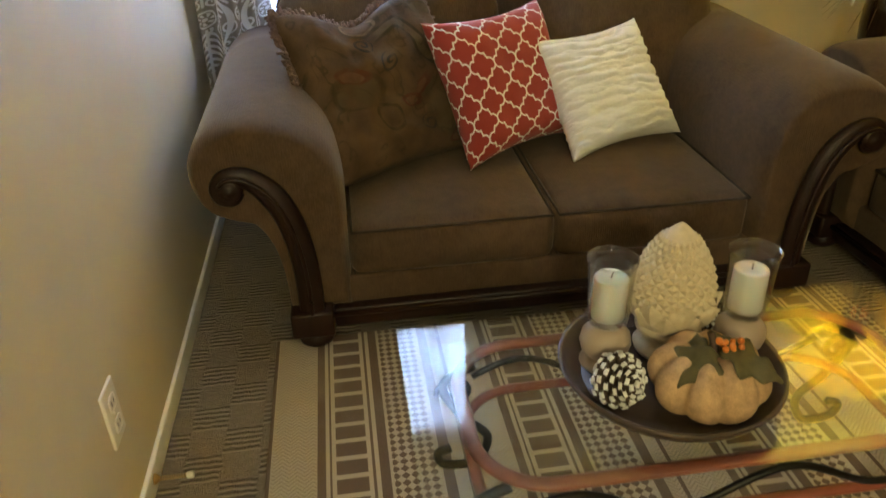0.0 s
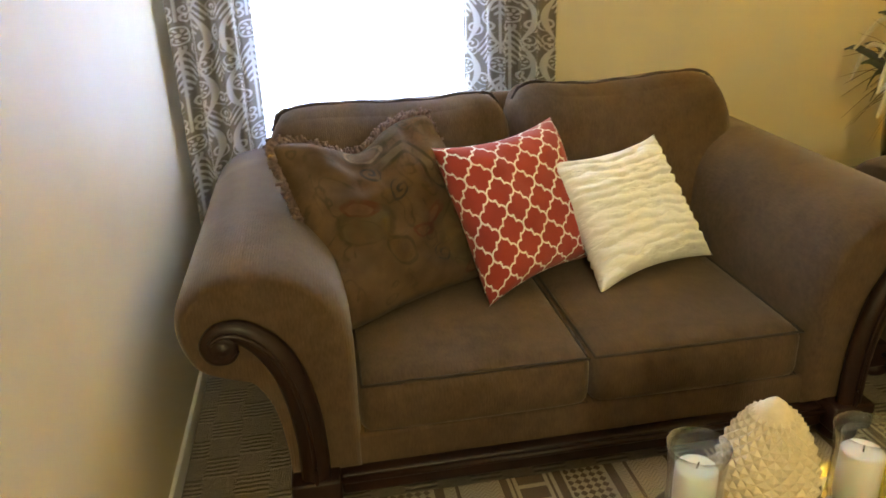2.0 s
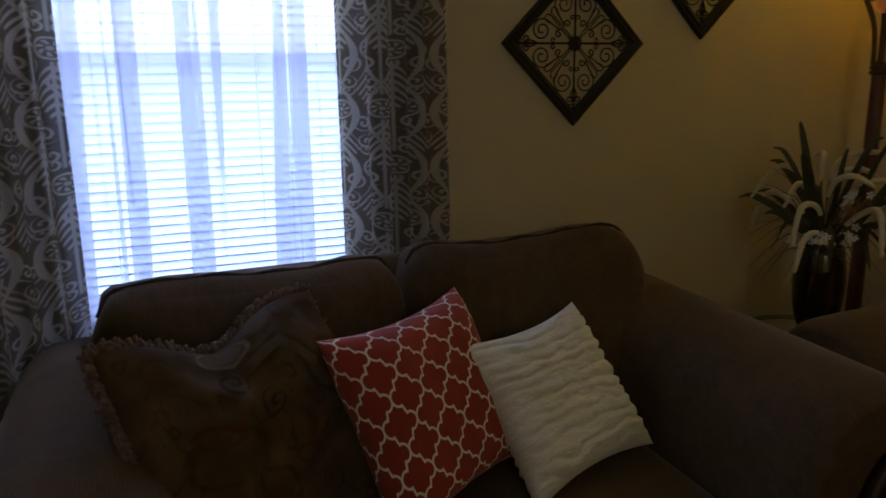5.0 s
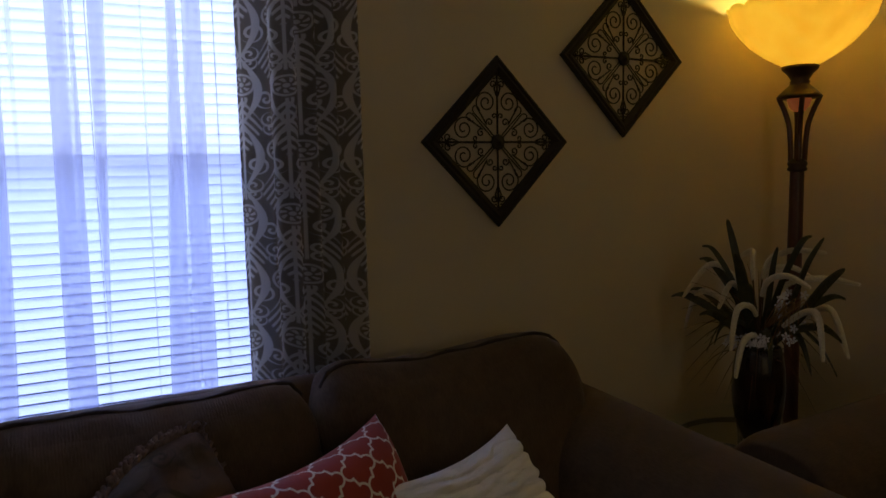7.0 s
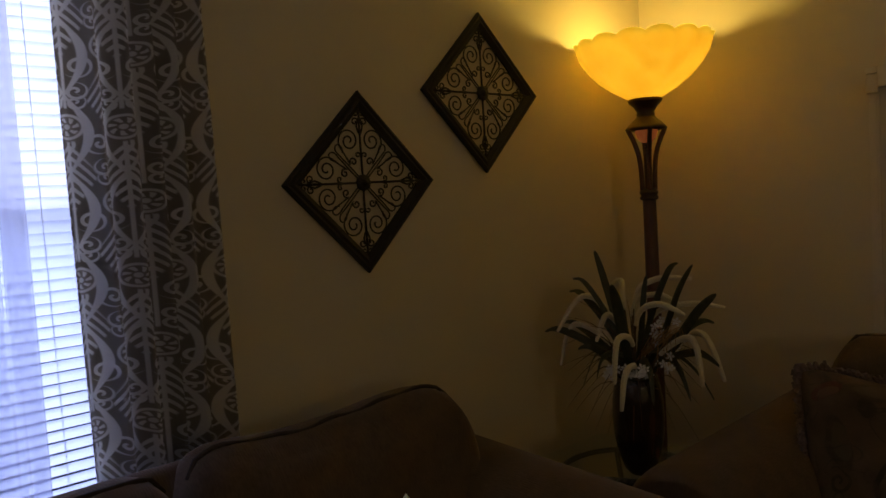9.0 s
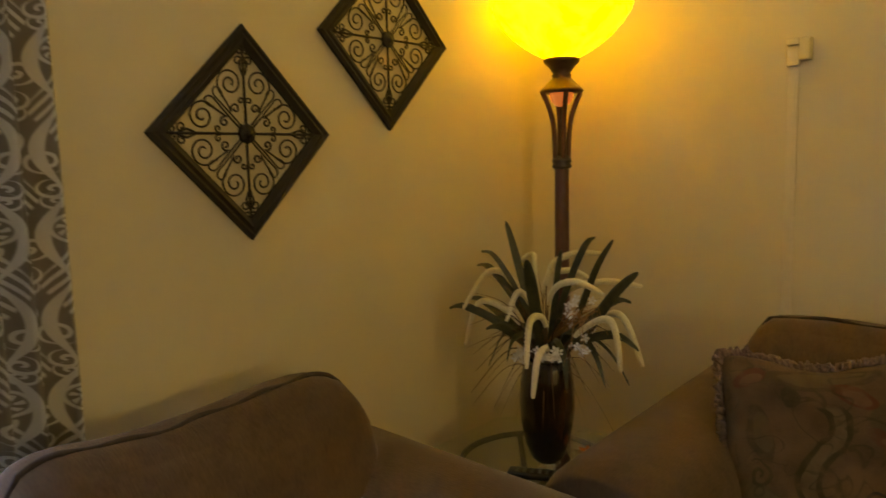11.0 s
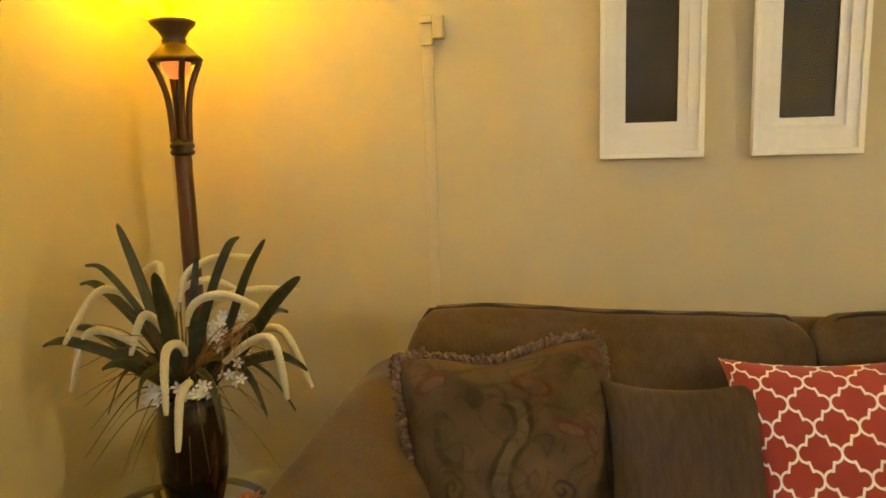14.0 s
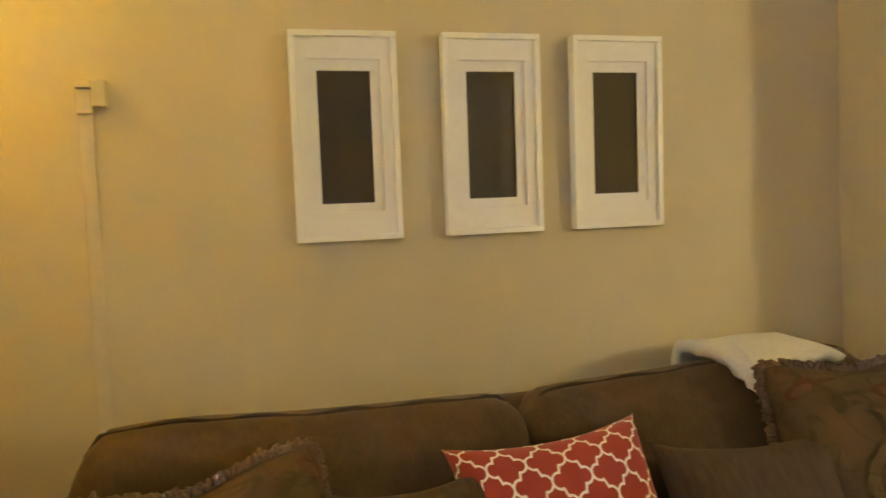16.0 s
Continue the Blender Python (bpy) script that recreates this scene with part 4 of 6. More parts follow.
# ---- pillows ----
def pillow(name, label, w, h, t, material, m, seed=0, wrinkle=0.0, draw=0.12, ruche=0.0, nn=34, group="throw pillows", slump=0.0):
    rng = random.Random(seed)
    off = Vector((rng.uniform(0, 50), rng.uniform(0, 50), 0))
    bm = bmesh.new()

    def place(u, v, side):
        a, b = 2 * u - 1, 2 * v - 1
        # edges draw in between the pointed corners
        x = a * w / 2 * (1 - draw * (1 - b * b) * abs(a) ** 3)
        y = b * h / 2 * (1 - draw * (1 - a * a) * abs(b) ** 3)
        k = max(0.0, (1 - a ** 4) * (1 - b ** 4))
        z = side * t / 2 * (k ** 0.55)
        if wrinkle:
            p = Vector((x * 6, y * 6, side)) + off
            z += side * wrinkle * k * (noise.noise(p) + 0.6 * noise.noise(p * 2.7))
        if slump:
            # the top edge sags between its corners and the cloth creases below
            c = math.exp(-((a + 0.12 + 0.25 * (1 - b)) / 0.40) ** 2)
            top = max(0.0, b + 0.35) / 1.35
            round_off = 1 - 0.08 * (a * b) ** 4
            x, y = x * round_off, y * round_off
            y -= slump * c * top ** 2.2
            z -= side * 0.42 * slump * math.exp(-((a + 0.10 + 0.5 * (1 - b)) / 0.15) ** 2) * top * min(1, 4 * k)
            z += side * 0.25 * slump * math.exp(-((a - 0.22 + 0.3 * (1 - b)) / 0.16) ** 2) * top * min(1, 4 * k)
        if ruche:
            # gathered ridges that run across and break off
            q = Vector((x * 9, y * 9, side * 3)) + off
            ph = y * 190 + 7.0 * noise.noise(q * 0.55) + 3.2 * noise.noise(q * 1.7)
            z += side * ruche * min(1, 3 * k) * (0.6 + 1.2 * noise.noise(Vector((x * 16, y * 34, 7)))) * (1.6 * abs(math.sin(ph / 2)) ** 0.7 - 0.9)
        return Vector((x, y, z))
    def along(half):
        """Length of cloth from the middle of the bulge out to each step towards the seam."""
        out, last = [0.0], (0.0, t / 2)
        for i in range(1, nn + 1):
            a = i / nn
            p = (a * half, t / 2 * max(0.0, 1 - a ** 4) ** 0.55)
            out.append(out[-1] + math.hypot(p[0] - last[0], p[1] - last[1]))
            last = p
        return out
    lx, ly = along(w / 2), along(h / 2)

    def cloth(c, table):
        d = abs(2 * c - 1) * nn
        i = min(nn - 1, int(d))
        return math.copysign(table[i] + (table[i + 1] - table[i]) * (d - i), c - 0.5)
    for side in (1, -1):
        add_sheet(bm, lambda u, v, side=side: place(u if side > 0 else 1 - u, v, side), nn, nn, lambda u, v: (cloth(u, lx), cloth(v, ly)))
    bmesh.ops.remove_doubles(bm, verts=bm.verts, dist=0.0008)
    return tagged(part(name, bm, material), label, "pillow", group), place


def stand(corner_bl, corner_br, corner_tl, lift=0.0):
    """A pose whose x and y axes run along a pillow's lower and left edges."""
    bl, br, tl = Vector(corner_bl), Vector(corner_br), Vector(corner_tl)
    x = (br - bl).normalized()
    y = (tl - bl)
    y = (y - x * y.dot(x)).normalized()
    z = x.cross(y)
    mid = (br + tl) / 2 + z * lift
    m = Matrix((x, y, z)).transposed().to_4x4()
    m.translation = mid
    return m
RUCHED = Nodes("white_ruched_cotton")
_v = RUCHED.coord("UV")
_f = RUCHED.noise(RUCHED.scale(_v, (24.0, 90.0, 1.0)), 1.0, 3, 0.5, 0.8)
RUCHED.bump(RUCHED.m("ADD", _f, RUCHED.m("MULTIPLY", RUCHED.noise(RUCHED.scale(_v, (700.0, 700.0, 1.0)), 1.0, 1), 0.08)), 0.7, 0.010)
RUCHED = RUCHED.done(RUCHED.ramp(_f, 0.3, 0.7, (0.84, 0.83, 0.78), (0.90, 0.89, 0.86)), 0.85, 0.0, Sheen_Weight=0.2)
CORDUROY = Nodes("taupe_corduroy")
_v = CORDUROY.coord("UV")
_x, _y, _z = CORDUROY.xyz(_v)
_f = CORDUROY.m("SINE", CORDUROY.m("MULTIPLY", CORDUROY.m("ADD", _x, CORDUROY.m("MULTIPLY", CORDUROY.noise(_v, 12.0), 0.012)), 2 * math.pi / 0.006))
_g = CORDUROY.noise(CORDUROY.scale(_v, (60.0, 14.0, 1.0)), 1.0, 3)
CORDUROY.bump(_f, 0.3, 0.003)
CORDUROY = CORDUROY.done(CORDUROY.ramp(CORDUROY.m("ADD", CORDUROY.m("MULTIPLY", _f, 0.02), _g), 0.3, 0.7, (0.060, 0.039, 0.027), (0.084, 0.056, 0.040)), 0.95, 0.0, Specular_IOR_Level=0.2, Sheen_Weight=0.06, Sheen_Tint=(0.7, 0.6, 0.5, 1))
FRINGE = plain("wine_brown_fringe", (0.150, 0.098, 0.078), 0.95, 0, 120, 0.5, 0.3)


def fringe(place, w, h, parent, seed):
    """Short bushy tufts sewn round a pillow's seam."""
    rng = random.Random(seed)
    bm = bmesh.new()
    count = 330
    for i in range(count):
        s = 4 * i / count
        k, f = int(s), s - int(s)
        if k == 0:
            continue
        u, v = ((f, 0), (1, f), (1 - f, 1), (0, 1 - f))[k]
        p = place(u, v, 1)
        d = Vector((p.x / w, p.y / h, 0)).normalized()
        side = Vector((-d.y, d.x, 0))
        for _ in range(3):
            q = p + side * rng.uniform(-0.006, 0.006)
            tip = q + d * rng.uniform(0.010, 0.022) + side * rng.uniform(-0.012, 0.012) + Vector((0, 0, rng.uniform(-0.016, 0.016)))
            add_tube(bm, [q - d * 0.006, (q + tip) / 2 + Vector((0, 0, rng.uniform(-0.004, 0.004))), tip], lambda t: 0.0066 * (1 - 0.3 * t), 5)
    part("fringe", bm, FRINGE, parent, "bushy wine-brown fringe")


def put(pair, m):
    pair[0].matrix_basis = m
    return pair


# loveseat
big = put(pillow("floral_pillow", "large brown floral tapestry pillow with bushy fringe", 0.60, 0.57, 0.19, TAPESTRY_SHADED, None, 3, 0.050, 0.10, 0.0, 60, "throw pillows", 0.065), stand((-0.02, 2.11, 0.385), (0.44, 2.42, 0.375), (-0.165, 2.345, 0.855), -0.015))
fringe(big[1], 0.60, 0.57, big[0], 4)
put(pillow("red_pillow", "red throw pillow with white quatrefoil lattice", 0.505, 0.475, 0.175, RED, None, 6, 0.013, 0.125, 0.0, 44), stand((0.396, 2.23, 0.385), (0.805, 2.48, 0.389), (0.274, 2.395, 0.773)))
white = put(pillow("white_pillow", "white ruched cotton throw pillow on the loveseat", 0.435, 0.435, 0.15, RUCHED, None, 8, 0.007, 0.14, 0.0125, 120), stand((0.742, 2.245, 0.358), (1.125, 2.36, 0.385), (0.636, 2.50, 0.69)))
# sofa
p1 = put(pillow("floral_pillow", "large brown floral tapestry pillow with bushy fringe", 0.57, 0.55, 0.19, TAPESTRY, None, 13, 0.030, 0.10, 0.0, 50, "throw pillows", 0.028), stand((1.94, 2.09, 0.385), (2.20, 1.65, 0.375), (2.10, 2.18, 0.845)))
fringe(p1[1], 0.58, 0.58, p1[0], 14)
put(pillow("taupe_pillow", "plain taupe corduroy throw pillow", 0.40, 0.43, 0.16, CORDUROY, None, 16, 0.014, 0.17), stand((2.04, 1.72, 0.385), (2.07, 1.35, 0.385), (2.28, 1.71, 0.79)))
put(pillow("red_pillow", "red throw pillow with white quatrefoil lattice", 0.51, 0.49, 0.175, RED, None, 19, 0.011, 0.13, 0.0, 44), stand((2.06, 1.40, 0.385), (2.10, 0.93, 0.40), (2.34, 1.405, 0.82)))
put(pillow("taupe_pillow", "plain taupe corduroy throw pillow", 0.49, 0.44, 0.16, CORDUROY, None, 21, 0.014, 0.16), stand((2.06, 0.94, 0.385), (2.04, 0.46, 0.37), (2.31, 0.94, 0.785)))
p5 = put(pillow("floral_pillow", "large brown floral tapestry pillow with bushy fringe", 0.58, 0.56, 0.19, TAPESTRY, None, 23, 0.020, 0.10, 0.0, 50, "throw pillows", 0.02), stand((2.19, 0.575, 0.40), (2.13, 0.035, 0.40), (2.37, 0.575, 0.925)))
fringe(p5[1], 0.58, 0.58, p5[0], 24)

# ---- the throw over the sofa's back ----
FLEECE = Nodes("white_fleece")
_v = FLEECE.coord()
_f = FLEECE.noise(_v, 90.0, 4, 0.7)
FLEECE.bump(_f, 0.8, 0.012)
FLEECE = FLEECE.done(FLEECE.ramp(_f, 0.3, 0.7, (0.66, 0.62, 0.54), (0.80, 0.77, 0.70)), 0.95, 0.0, Sheen_Weight=0.6)


def throw_blanket():
    line = spline([(2.335, 0.665), (2.370, 0.755), (2.425, 0.842), (2.50, 0.886), (2.60, 0.897), (2.70, 0.892), (2.80, 0.850), (2.842, 0.60)], 6)
    n_line = len(line) - 1

    def f(u, v):
        # one front corner hangs as a point; the rest of the front edge lies along the crest
        start = 0.16 + 0.21 * min(1.0, abs(u - 0.12) / 0.24)
        s = (start + (1 - start) * v) * n_line
        k = min(n_line - 1, int(s))
        p = line[k].lerp(line[k + 1], s - k)
        y = 0.560 - 0.35 * u
        n = noise.noise(Vector((u * 6, v * 7, 3))) * 0.012 + 0.005 * math.sin(9 * u + 3 * v)
        return Vector((p[0] - n, y + 0.02 * math.sin(5 * v), p[1] + 0.013 + n - 0.012 * max(0.0, (u - 0.85) / 0.15)))
    ob = part("throw_blanket", add_sheet(bmesh.new(), f, 26, n_line), FLEECE)
    so = ob.modifiers.new("thickness", "SOLIDIFY")
    so.thickness, so.offset = 0.036, 0.0
    tagged(ob, "white fleece throw draped over the sofa back", "throw")


throw_blanket()


# ---- coffee table and what stands on it ----
TZ = 0.345        # the glass top's upper face


def coffee_table():
    t = thing("coffee_table", "glass coffee table on black iron scrolls with red-brown frame", "coffee table")
    x0, x1, y0, y1 = 0.075, 1.205, 0.945, 1.44
    part("glass_top", box((x0, y0, TZ - 0.010), (x1, y1, TZ), 0.003), TABLE_GLASS, t, "clear glass top", False)
    ring = []
    r = 0.13
    a0, a1, b0, b1 = x0 + 0.11, x1 - 0.11, y0 + 0.035, y1 - 0.06
    for cx, cy, s in ((a1 - r, b1 - r, 0), (a0 + r, b1 - r, 90), (a0 + r, b0 + r, 180), (a1 - r, b0 + r, 270)):
        for k in range(9):
            a = radians(s + k * 11.25)
            ring.append((cx + r * math.cos(a), cy + r * math.sin(a), TZ - 0.027))
    part("wood_frame", tube(ring, 0.015, 8, True, 0.7), TABLE_WOOD, t, "red-brown wooden frame")
    low = [(0.5 * (a0 + a1) + (p[0] - 0.5 * (a0 + a1)) * 0.97, 0.5 * (b0 + b1) + (p[1] - 0.5 * (b0 + b1)) * 0.97, 0.20) for p in ring]
    part("lower_frame", tube(low, 0.012, 8, True, 0.8), TABLE_WOOD, t)
    for sx in (0, 1):
        for sy in (0, 1):
            cx, cy = (a0 + 0.03, a1 - 0.03)[sx], (b0 + 0.03, b1 - 0.03)[sy]
            d = -1 if sx == 0 else 1
            path = spline([(cx - d * 0.02, cy, TZ - 0.05), (cx + d * 0.05, cy, 0.25), (cx + d * 0.01, cy, 0.16), (cx - d * 0.05, cy, 0.09), (cx - d * 0.02, cy, 0.02), (cx + d * 0.05, cy, 0.02), (cx + d * 0.065, cy, 0.055), (cx + d * 0.035, cy, 0.068)], 6)
            part("leg", tube(path, 0.0105, 8, False, 1.0, (0, 1, 0)), IRON, t, "scrolled black iron leg")
            curl = [(cx + d * (0.02 + 0.045 * (1 - s) * math.cos(7.5 * s)), cy, 0.225 + 0.045 * (1 - s) * math.sin(7.5 * s)) for s in np.linspace(0, 0.85, 26)]
            part("scroll", tube(curl, 0.007, 7, False, 1.0, (0, 1, 0)), IRON, t)
    for sy in (b0 + 0.005, b1 - 0.005):
        wave = [(a0 + 0.05 + (a1 - a0 - 0.1) * s, sy, TZ - 0.10 + 0.035 * math.sin(s * 4 * math.pi)) for s in np.linspace(0, 1, 60)]
        part("stretcher", tube(wave, 0.0075, 7, False, 1.0, (0, 1, 0)), IRON, t, "wavy black iron stretcher")


coffee_table()

CLAY = plain("brown_glazed_tray", (0.060, 0.040, 0.032), 0.38, 0.0, 30, 0.3, 0.12)
STONE = plain("cream_carved_stone", (0.60, 0.50, 0.34), 0.75, 0, 60, 0.12, 0.3)
BALL = plain("greige_ceramic", (0.40, 0.31, 0.235), 0.45, 0, 20, 0.08, 0.06)
WAX = plain("white_candle_wax", (0.82, 0.80, 0.74), 0.45, 0, 30, 0.02, 0.03, Subsurface_Weight=0.25)
BURLAP = plain("tan_burlap", (0.47, 0.305, 0.160), 0.95, 0, 420, 0.25, 0.5)
STEM = plain("dark_brown_stem", (0.07, 0.04, 0.02), 0.9, 0, 90, 0.3, 0.4)
LEAF_DRY = plain("olive_cloth_leaf", (0.085, 0.072, 0.026), 0.75, 0, 60, 0.25, 0.2)
BERRY = plain("orange_berry", (0.55, 0.17, 0.02), 0.35, 0, 60, 0.15, 0.05)
CONE = plain("brown_cone_scale", (0.085, 0.055, 0.036), 0.8, 0, 90, 0.35, 0.3)
FROST = plain("white_frosted_tip", (0.78, 0.77, 0.74), 0.85, 0, 300, 0.08, 0.4)

TC = (0.585, 1.18)
tray = thing("round_tray", "dark brown glazed round tray on the coffee table", "tray")
part("dish_floor", lathe([(0.0, 0.004), (0.13, 0.004), (0.165, 0.010), (0.170, 0.002), (0.13, 0.0), (0.0, 0.0)], 56, (*TC, TZ + 0.0004)), CLAY, tray)
part("rim", lathe([(0.1655, 0.010), (0.190, 0.028), (0.203, 0.046), (0.211, 0.050), (0.213, 0.045), (0.200, 0.024), (0.1705, 0.002)], 56, (*TC, TZ + 0.0004)), CLAY, tray, "flared glazed rim")
TRAY = TZ + 0.0045


def finial():
    x, y = 0.62, 1.275
    f = thing("artichoke_finial", "cream carved artichoke finial standing in the tray", "ornament")
    part("pedestal", lathe([(0.0, 0), (0.062, 0.0), (0.066, 0.012), (0.058, 0.022), (0.050, 0.032), (0.052, 0.045), (0.066, 0.055), (0.066, 0.064), (0.05, 0.072), (0.0, 0.073)], 32, (x, y, TRAY)), STONE, f)

    def radius(h):
        # 0..1 up the bulb
        return 0.080 * math.sin(math.pi * min(1.0, 0.20 + 0.80 * h) ** 0.86) ** 0.72 if h < 1 else 0.0
    z0, hh = TRAY + 0.068, 0.220
    rows, seg = 13, 20
    body = lathe([(max(0.001, radius(k / 20) * 0.965), z0 - TRAY + hh * k / 20) for k in range(21)], 32, (x, y, TRAY))
    part("bulb", body, STONE, f)
    for r in range(rows):
        # one mesh for each row, turned round the bulb
        h = 0.27 + 0.62 * r / rows
        rr = radius(h)
        slope = (radius(h + 0.02) - radius(h - 0.02)) / (0.04 * hh)
        o, sd = Vector((1, 0, 0)), Vector((0, 1, 0))
        up, nrm = Vector((slope, 0, 1)).normalized(), Vector((1, 0, -slope)).normalized()
        c = Vector((rr, 0, hh * h))
        w, t = math.pi * rr / seg, hh * 0.62 / rows
        bm = bmesh.new()
        quad = [bm.verts.new(c + sd * w * p - o * (1 - math.cos(w / max(rr, 0.01))) * rr * abs(p) + up * t * q - nrm * 0.0012) for p, q in ((-1, 0), (0, -1), (1, 0), (0, 1))]
        tip = bm.verts.new(c + nrm * 0.0052 + up * 0.0006)
        for k in range(4):
            bm.faces.new((quad[k], quad[(k + 1) % 4], tip))
        first = part("scale", bm, STONE, f, "", False)
        for k in range(seg):
            ob = first if k == 0 else new("scale", first.data)
            ob.parent = f
            ob.matrix_basis = pose(x, y, z0, 0, 0, 360 * (k + 0.5 * (r % 2)) / seg)
    for r, h, n in ((0, 0.05, 9), (1, 0.14, 9)):
        bm = bmesh.new()
        rows_of = []
        for k in range(8):
            t = k / 7
            hgt = h + 0.20 * t
            w = 0.029 * math.sin(math.pi * (0.25 + 0.75 * t)) ** 0.8
            c = Vector((radius(hgt) + 0.003 + 0.006 * t, 0, hh * hgt))
            rows_of.append([bm.verts.new(c + Vector((dx, p * w, 0))) for p, dx in ((-1, -0.005), (-0.5, 0.001), (0, 0.006), (0.5, 0.001), (1, -0.005))])
        for a, b in zip(rows_of, rows_of[1:]):
            for k in range(4):
                bm.faces.new((a[k], a[k + 1], b[k + 1], b[k]))
        first = part("leaf", bm, STONE, f, "carved pointed leaf", False)
        for k in range(n):
            ob = first if k == 0 else new("leaf", first.data)
            ob.parent = f
            ob.matrix_basis = pose(x, y, z0, 0, 0, 360 * (k + 0.5 * r) / n)


finial()


def candle_holder(m):
    c = thing("candle_holder", "greige ball candle holder with clear glass cup and white candle", "candle holder", m, "candle holders")
    part("base", lathe([(0.0, 0), (0.046, 0.0), (0.049, 0.010), (0.040, 0.022), (0.036, 0.026), (0.046, 0.038), (0.0505, 0.056), (0.047, 0.074), (0.034, 0.090), (0.022, 0.096), (0.0, 0.097)], 32), BALL, c)
    cup = part("glass_cup", lathe([(0.0, 0.098), (0.034, 0.099), (0.040, 0.110), (0.0425, 0.14), (0.043, 0.19), (0.0455, 0.226), (0.0485, 0.242), (0.047, 0.242), (0.044, 0.226), (0.0415, 0.19), (0.041, 0.14), (0.037, 0.116), (0.032, 0.1125), (0.0, 0.112)], 36), CUP, c, "clear flared glass cup")
    part("candle", lathe([(0.0, 0.114), (0.0315, 0.114), (0.0325, 0.118), (0.0325, 0.198), (0.030, 0.2025), (0.02, 0.200), (0.0, 0.199)], 28), WAX, c, "white pillar candle")
    part("wick", tube([(0, 0, 0.198), (0.001, 0, 0.205), (0.003, 0, 0.210)], 0.0012, 6), STEM, c)
    return c


ch = candle_holder(pose(0.478, 1.245, TRAY))
copy_thing(ch, pose(0.748, 1.225, TRAY, 0, 0, 40))


def pumpkin():
    x, y = 0.625, 1.105
    p = thing("fabric_pumpkin", "tan burlap pumpkin with cloth leaves and orange berries", "pumpkin", pose(x, y, TRAY))

    def wave(a, r, z, i):
        g = abs(math.sin(4 * a + 0.4)) ** 0.6
        k = 0.80 + 0.20 * g
        return r * k * (1 + 0.02 * math.sin(2 * a + 1)), z * (0.90 + 0.10 * g) + 0.003 * math.sin(5 * a)
    prof = [(0.002, 0.012), (0.04, 0.0), (0.075, 0.006), (0.101, 0.030), (0.109, 0.056), (0.102, 0.082), (0.083, 0.104), (0.055, 0.116), (0.030, 0.112), (0.010, 0.100), (0.002, 0.096)]
    part("body", lathe([(q[0], q[1]) for q in spline([(a, b, 0) for a, b in prof], 3)], 112, (0, 0, 0), wave), BURLAP, p)
    part("stem", tube(spline([(0, 0, 0.10), (0.002, 0.004, 0.125), (-0.006, 0.010, 0.148)], 5), lambda t: 0.010 - 0.004 * t, 8), STEM, p)
    for a, ln, wd in ((-150, 0.085, 0.040), (-35, 0.110, 0.050), (20, 0.085, 0.038), (150, 0.06, 0.035)):
        def f(u, v, a=radians(a), ln=ln, wd=wd):
            t = v
            w = wd * (math.sin(math.pi * (0.06 + 0.94 * t) ** 0.8)) * (1 + 0.28 * math.cos(t * 17)) * (2 * u - 1)
            d = Vector((math.cos(a), math.sin(a), 0))
            s = Vector((-d.y, d.x, 0))
            return d * (0.012 + ln * t) + s * w + Vector((0, 0, 0.128 - 0.045 * t * t - 0.008 * abs(2 * u - 1) + 0.004 * math.sin(9 * t)))
        lf = part("leaf", add_sheet(bmesh.new(), f, 8, 18), LEAF_DRY, p, "olive cloth leaf")
        so = lf.modifiers.new("thickness", "SOLIDIFY")
        so.thickness = 0.0012
    rng = random.Random(7)
    for k in range(9):
        bm = bmesh.new()
        bmesh.ops.create_icosphere(bm, subdivisions=2, radius=rng.uniform(0.005, 0.0075))
        b = part("berry", bm, BERRY, p, "small orange berry")
        b.location = (0.026 + rng.uniform(-0.02, 0.02), -0.012 + rng.uniform(-0.014, 0.014), 0.136 + rng.uniform(-0.006, 0.010))


pumpkin()


def pine_cone(m, r, seed):
    c = thing("pine_cone", "brown pine cone with white frosted scale tips", "pine cone", m, "pine cones")
    rng = random.Random(seed)
    bm = bmesh.new()
    bmesh.ops.create_icosphere(bm, subdivisions=2, radius=r * 0.52)
    for v in bm.verts:
        v.co.z *= 1.15
    scales, tips = bm, bmesh.new()
    n = 84
    for i in range(n):
        z = 1 - 2 * (i + 0.5) / n
        a = i * 2.39996
        d = Vector((math.sqrt(1 - z * z) * math.cos(a), math.sqrt(1 - z * z) * math.sin(a), z * 1.05 + 0.15)).normalized()
        s = d.cross(Vector((0, 0, 1)))
        s = s.normalized() if s.length > 0.01 else Vector((1, 0, 0))
        u = s.cross(d)
        base, tip = d * r * 0.45, d * r * rng.uniform(0.90, 1.04) + u * r * 0.10
        w = r * 0.19
        for tgt, b0, b1, w0, w1, th in ((scales, base, tip, w * 0.45, w, 0.05), (tips, base + (tip - base) * 0.90, tip + d * r * 0.06, w * 0.78, w * 0.50, 0.065)):
            q = []
            for c0, ww in ((b0, w0), (b1, w1)):
                q += [tgt.verts.new(c0 - s * ww - u * r * th), tgt.verts.new(c0 + s * ww - u * r * th), tgt.verts.new(c0 + s * ww + u * r * th), tgt.verts.new(c0 - s * ww + u * r * th)]
            for k in range(4):
                tgt.faces.new((q[k], q[(k + 1) % 4], q[4 + (k + 1) % 4], q[4 + k]))
            tgt.faces.new(q[4:])
    part("cone_body", scales, CONE, c, "", False)
    part("frosting", tips, FROST, c, "white frosted tips", False)


pine_cone(pose(0.466, 1.135, TRAY + 0.046, 70, 15, 20), 0.050, 1)
pine_cone(pose(0.688, 1.275, TRAY + 0.052, 20, 50, 0), 0.036, 2)

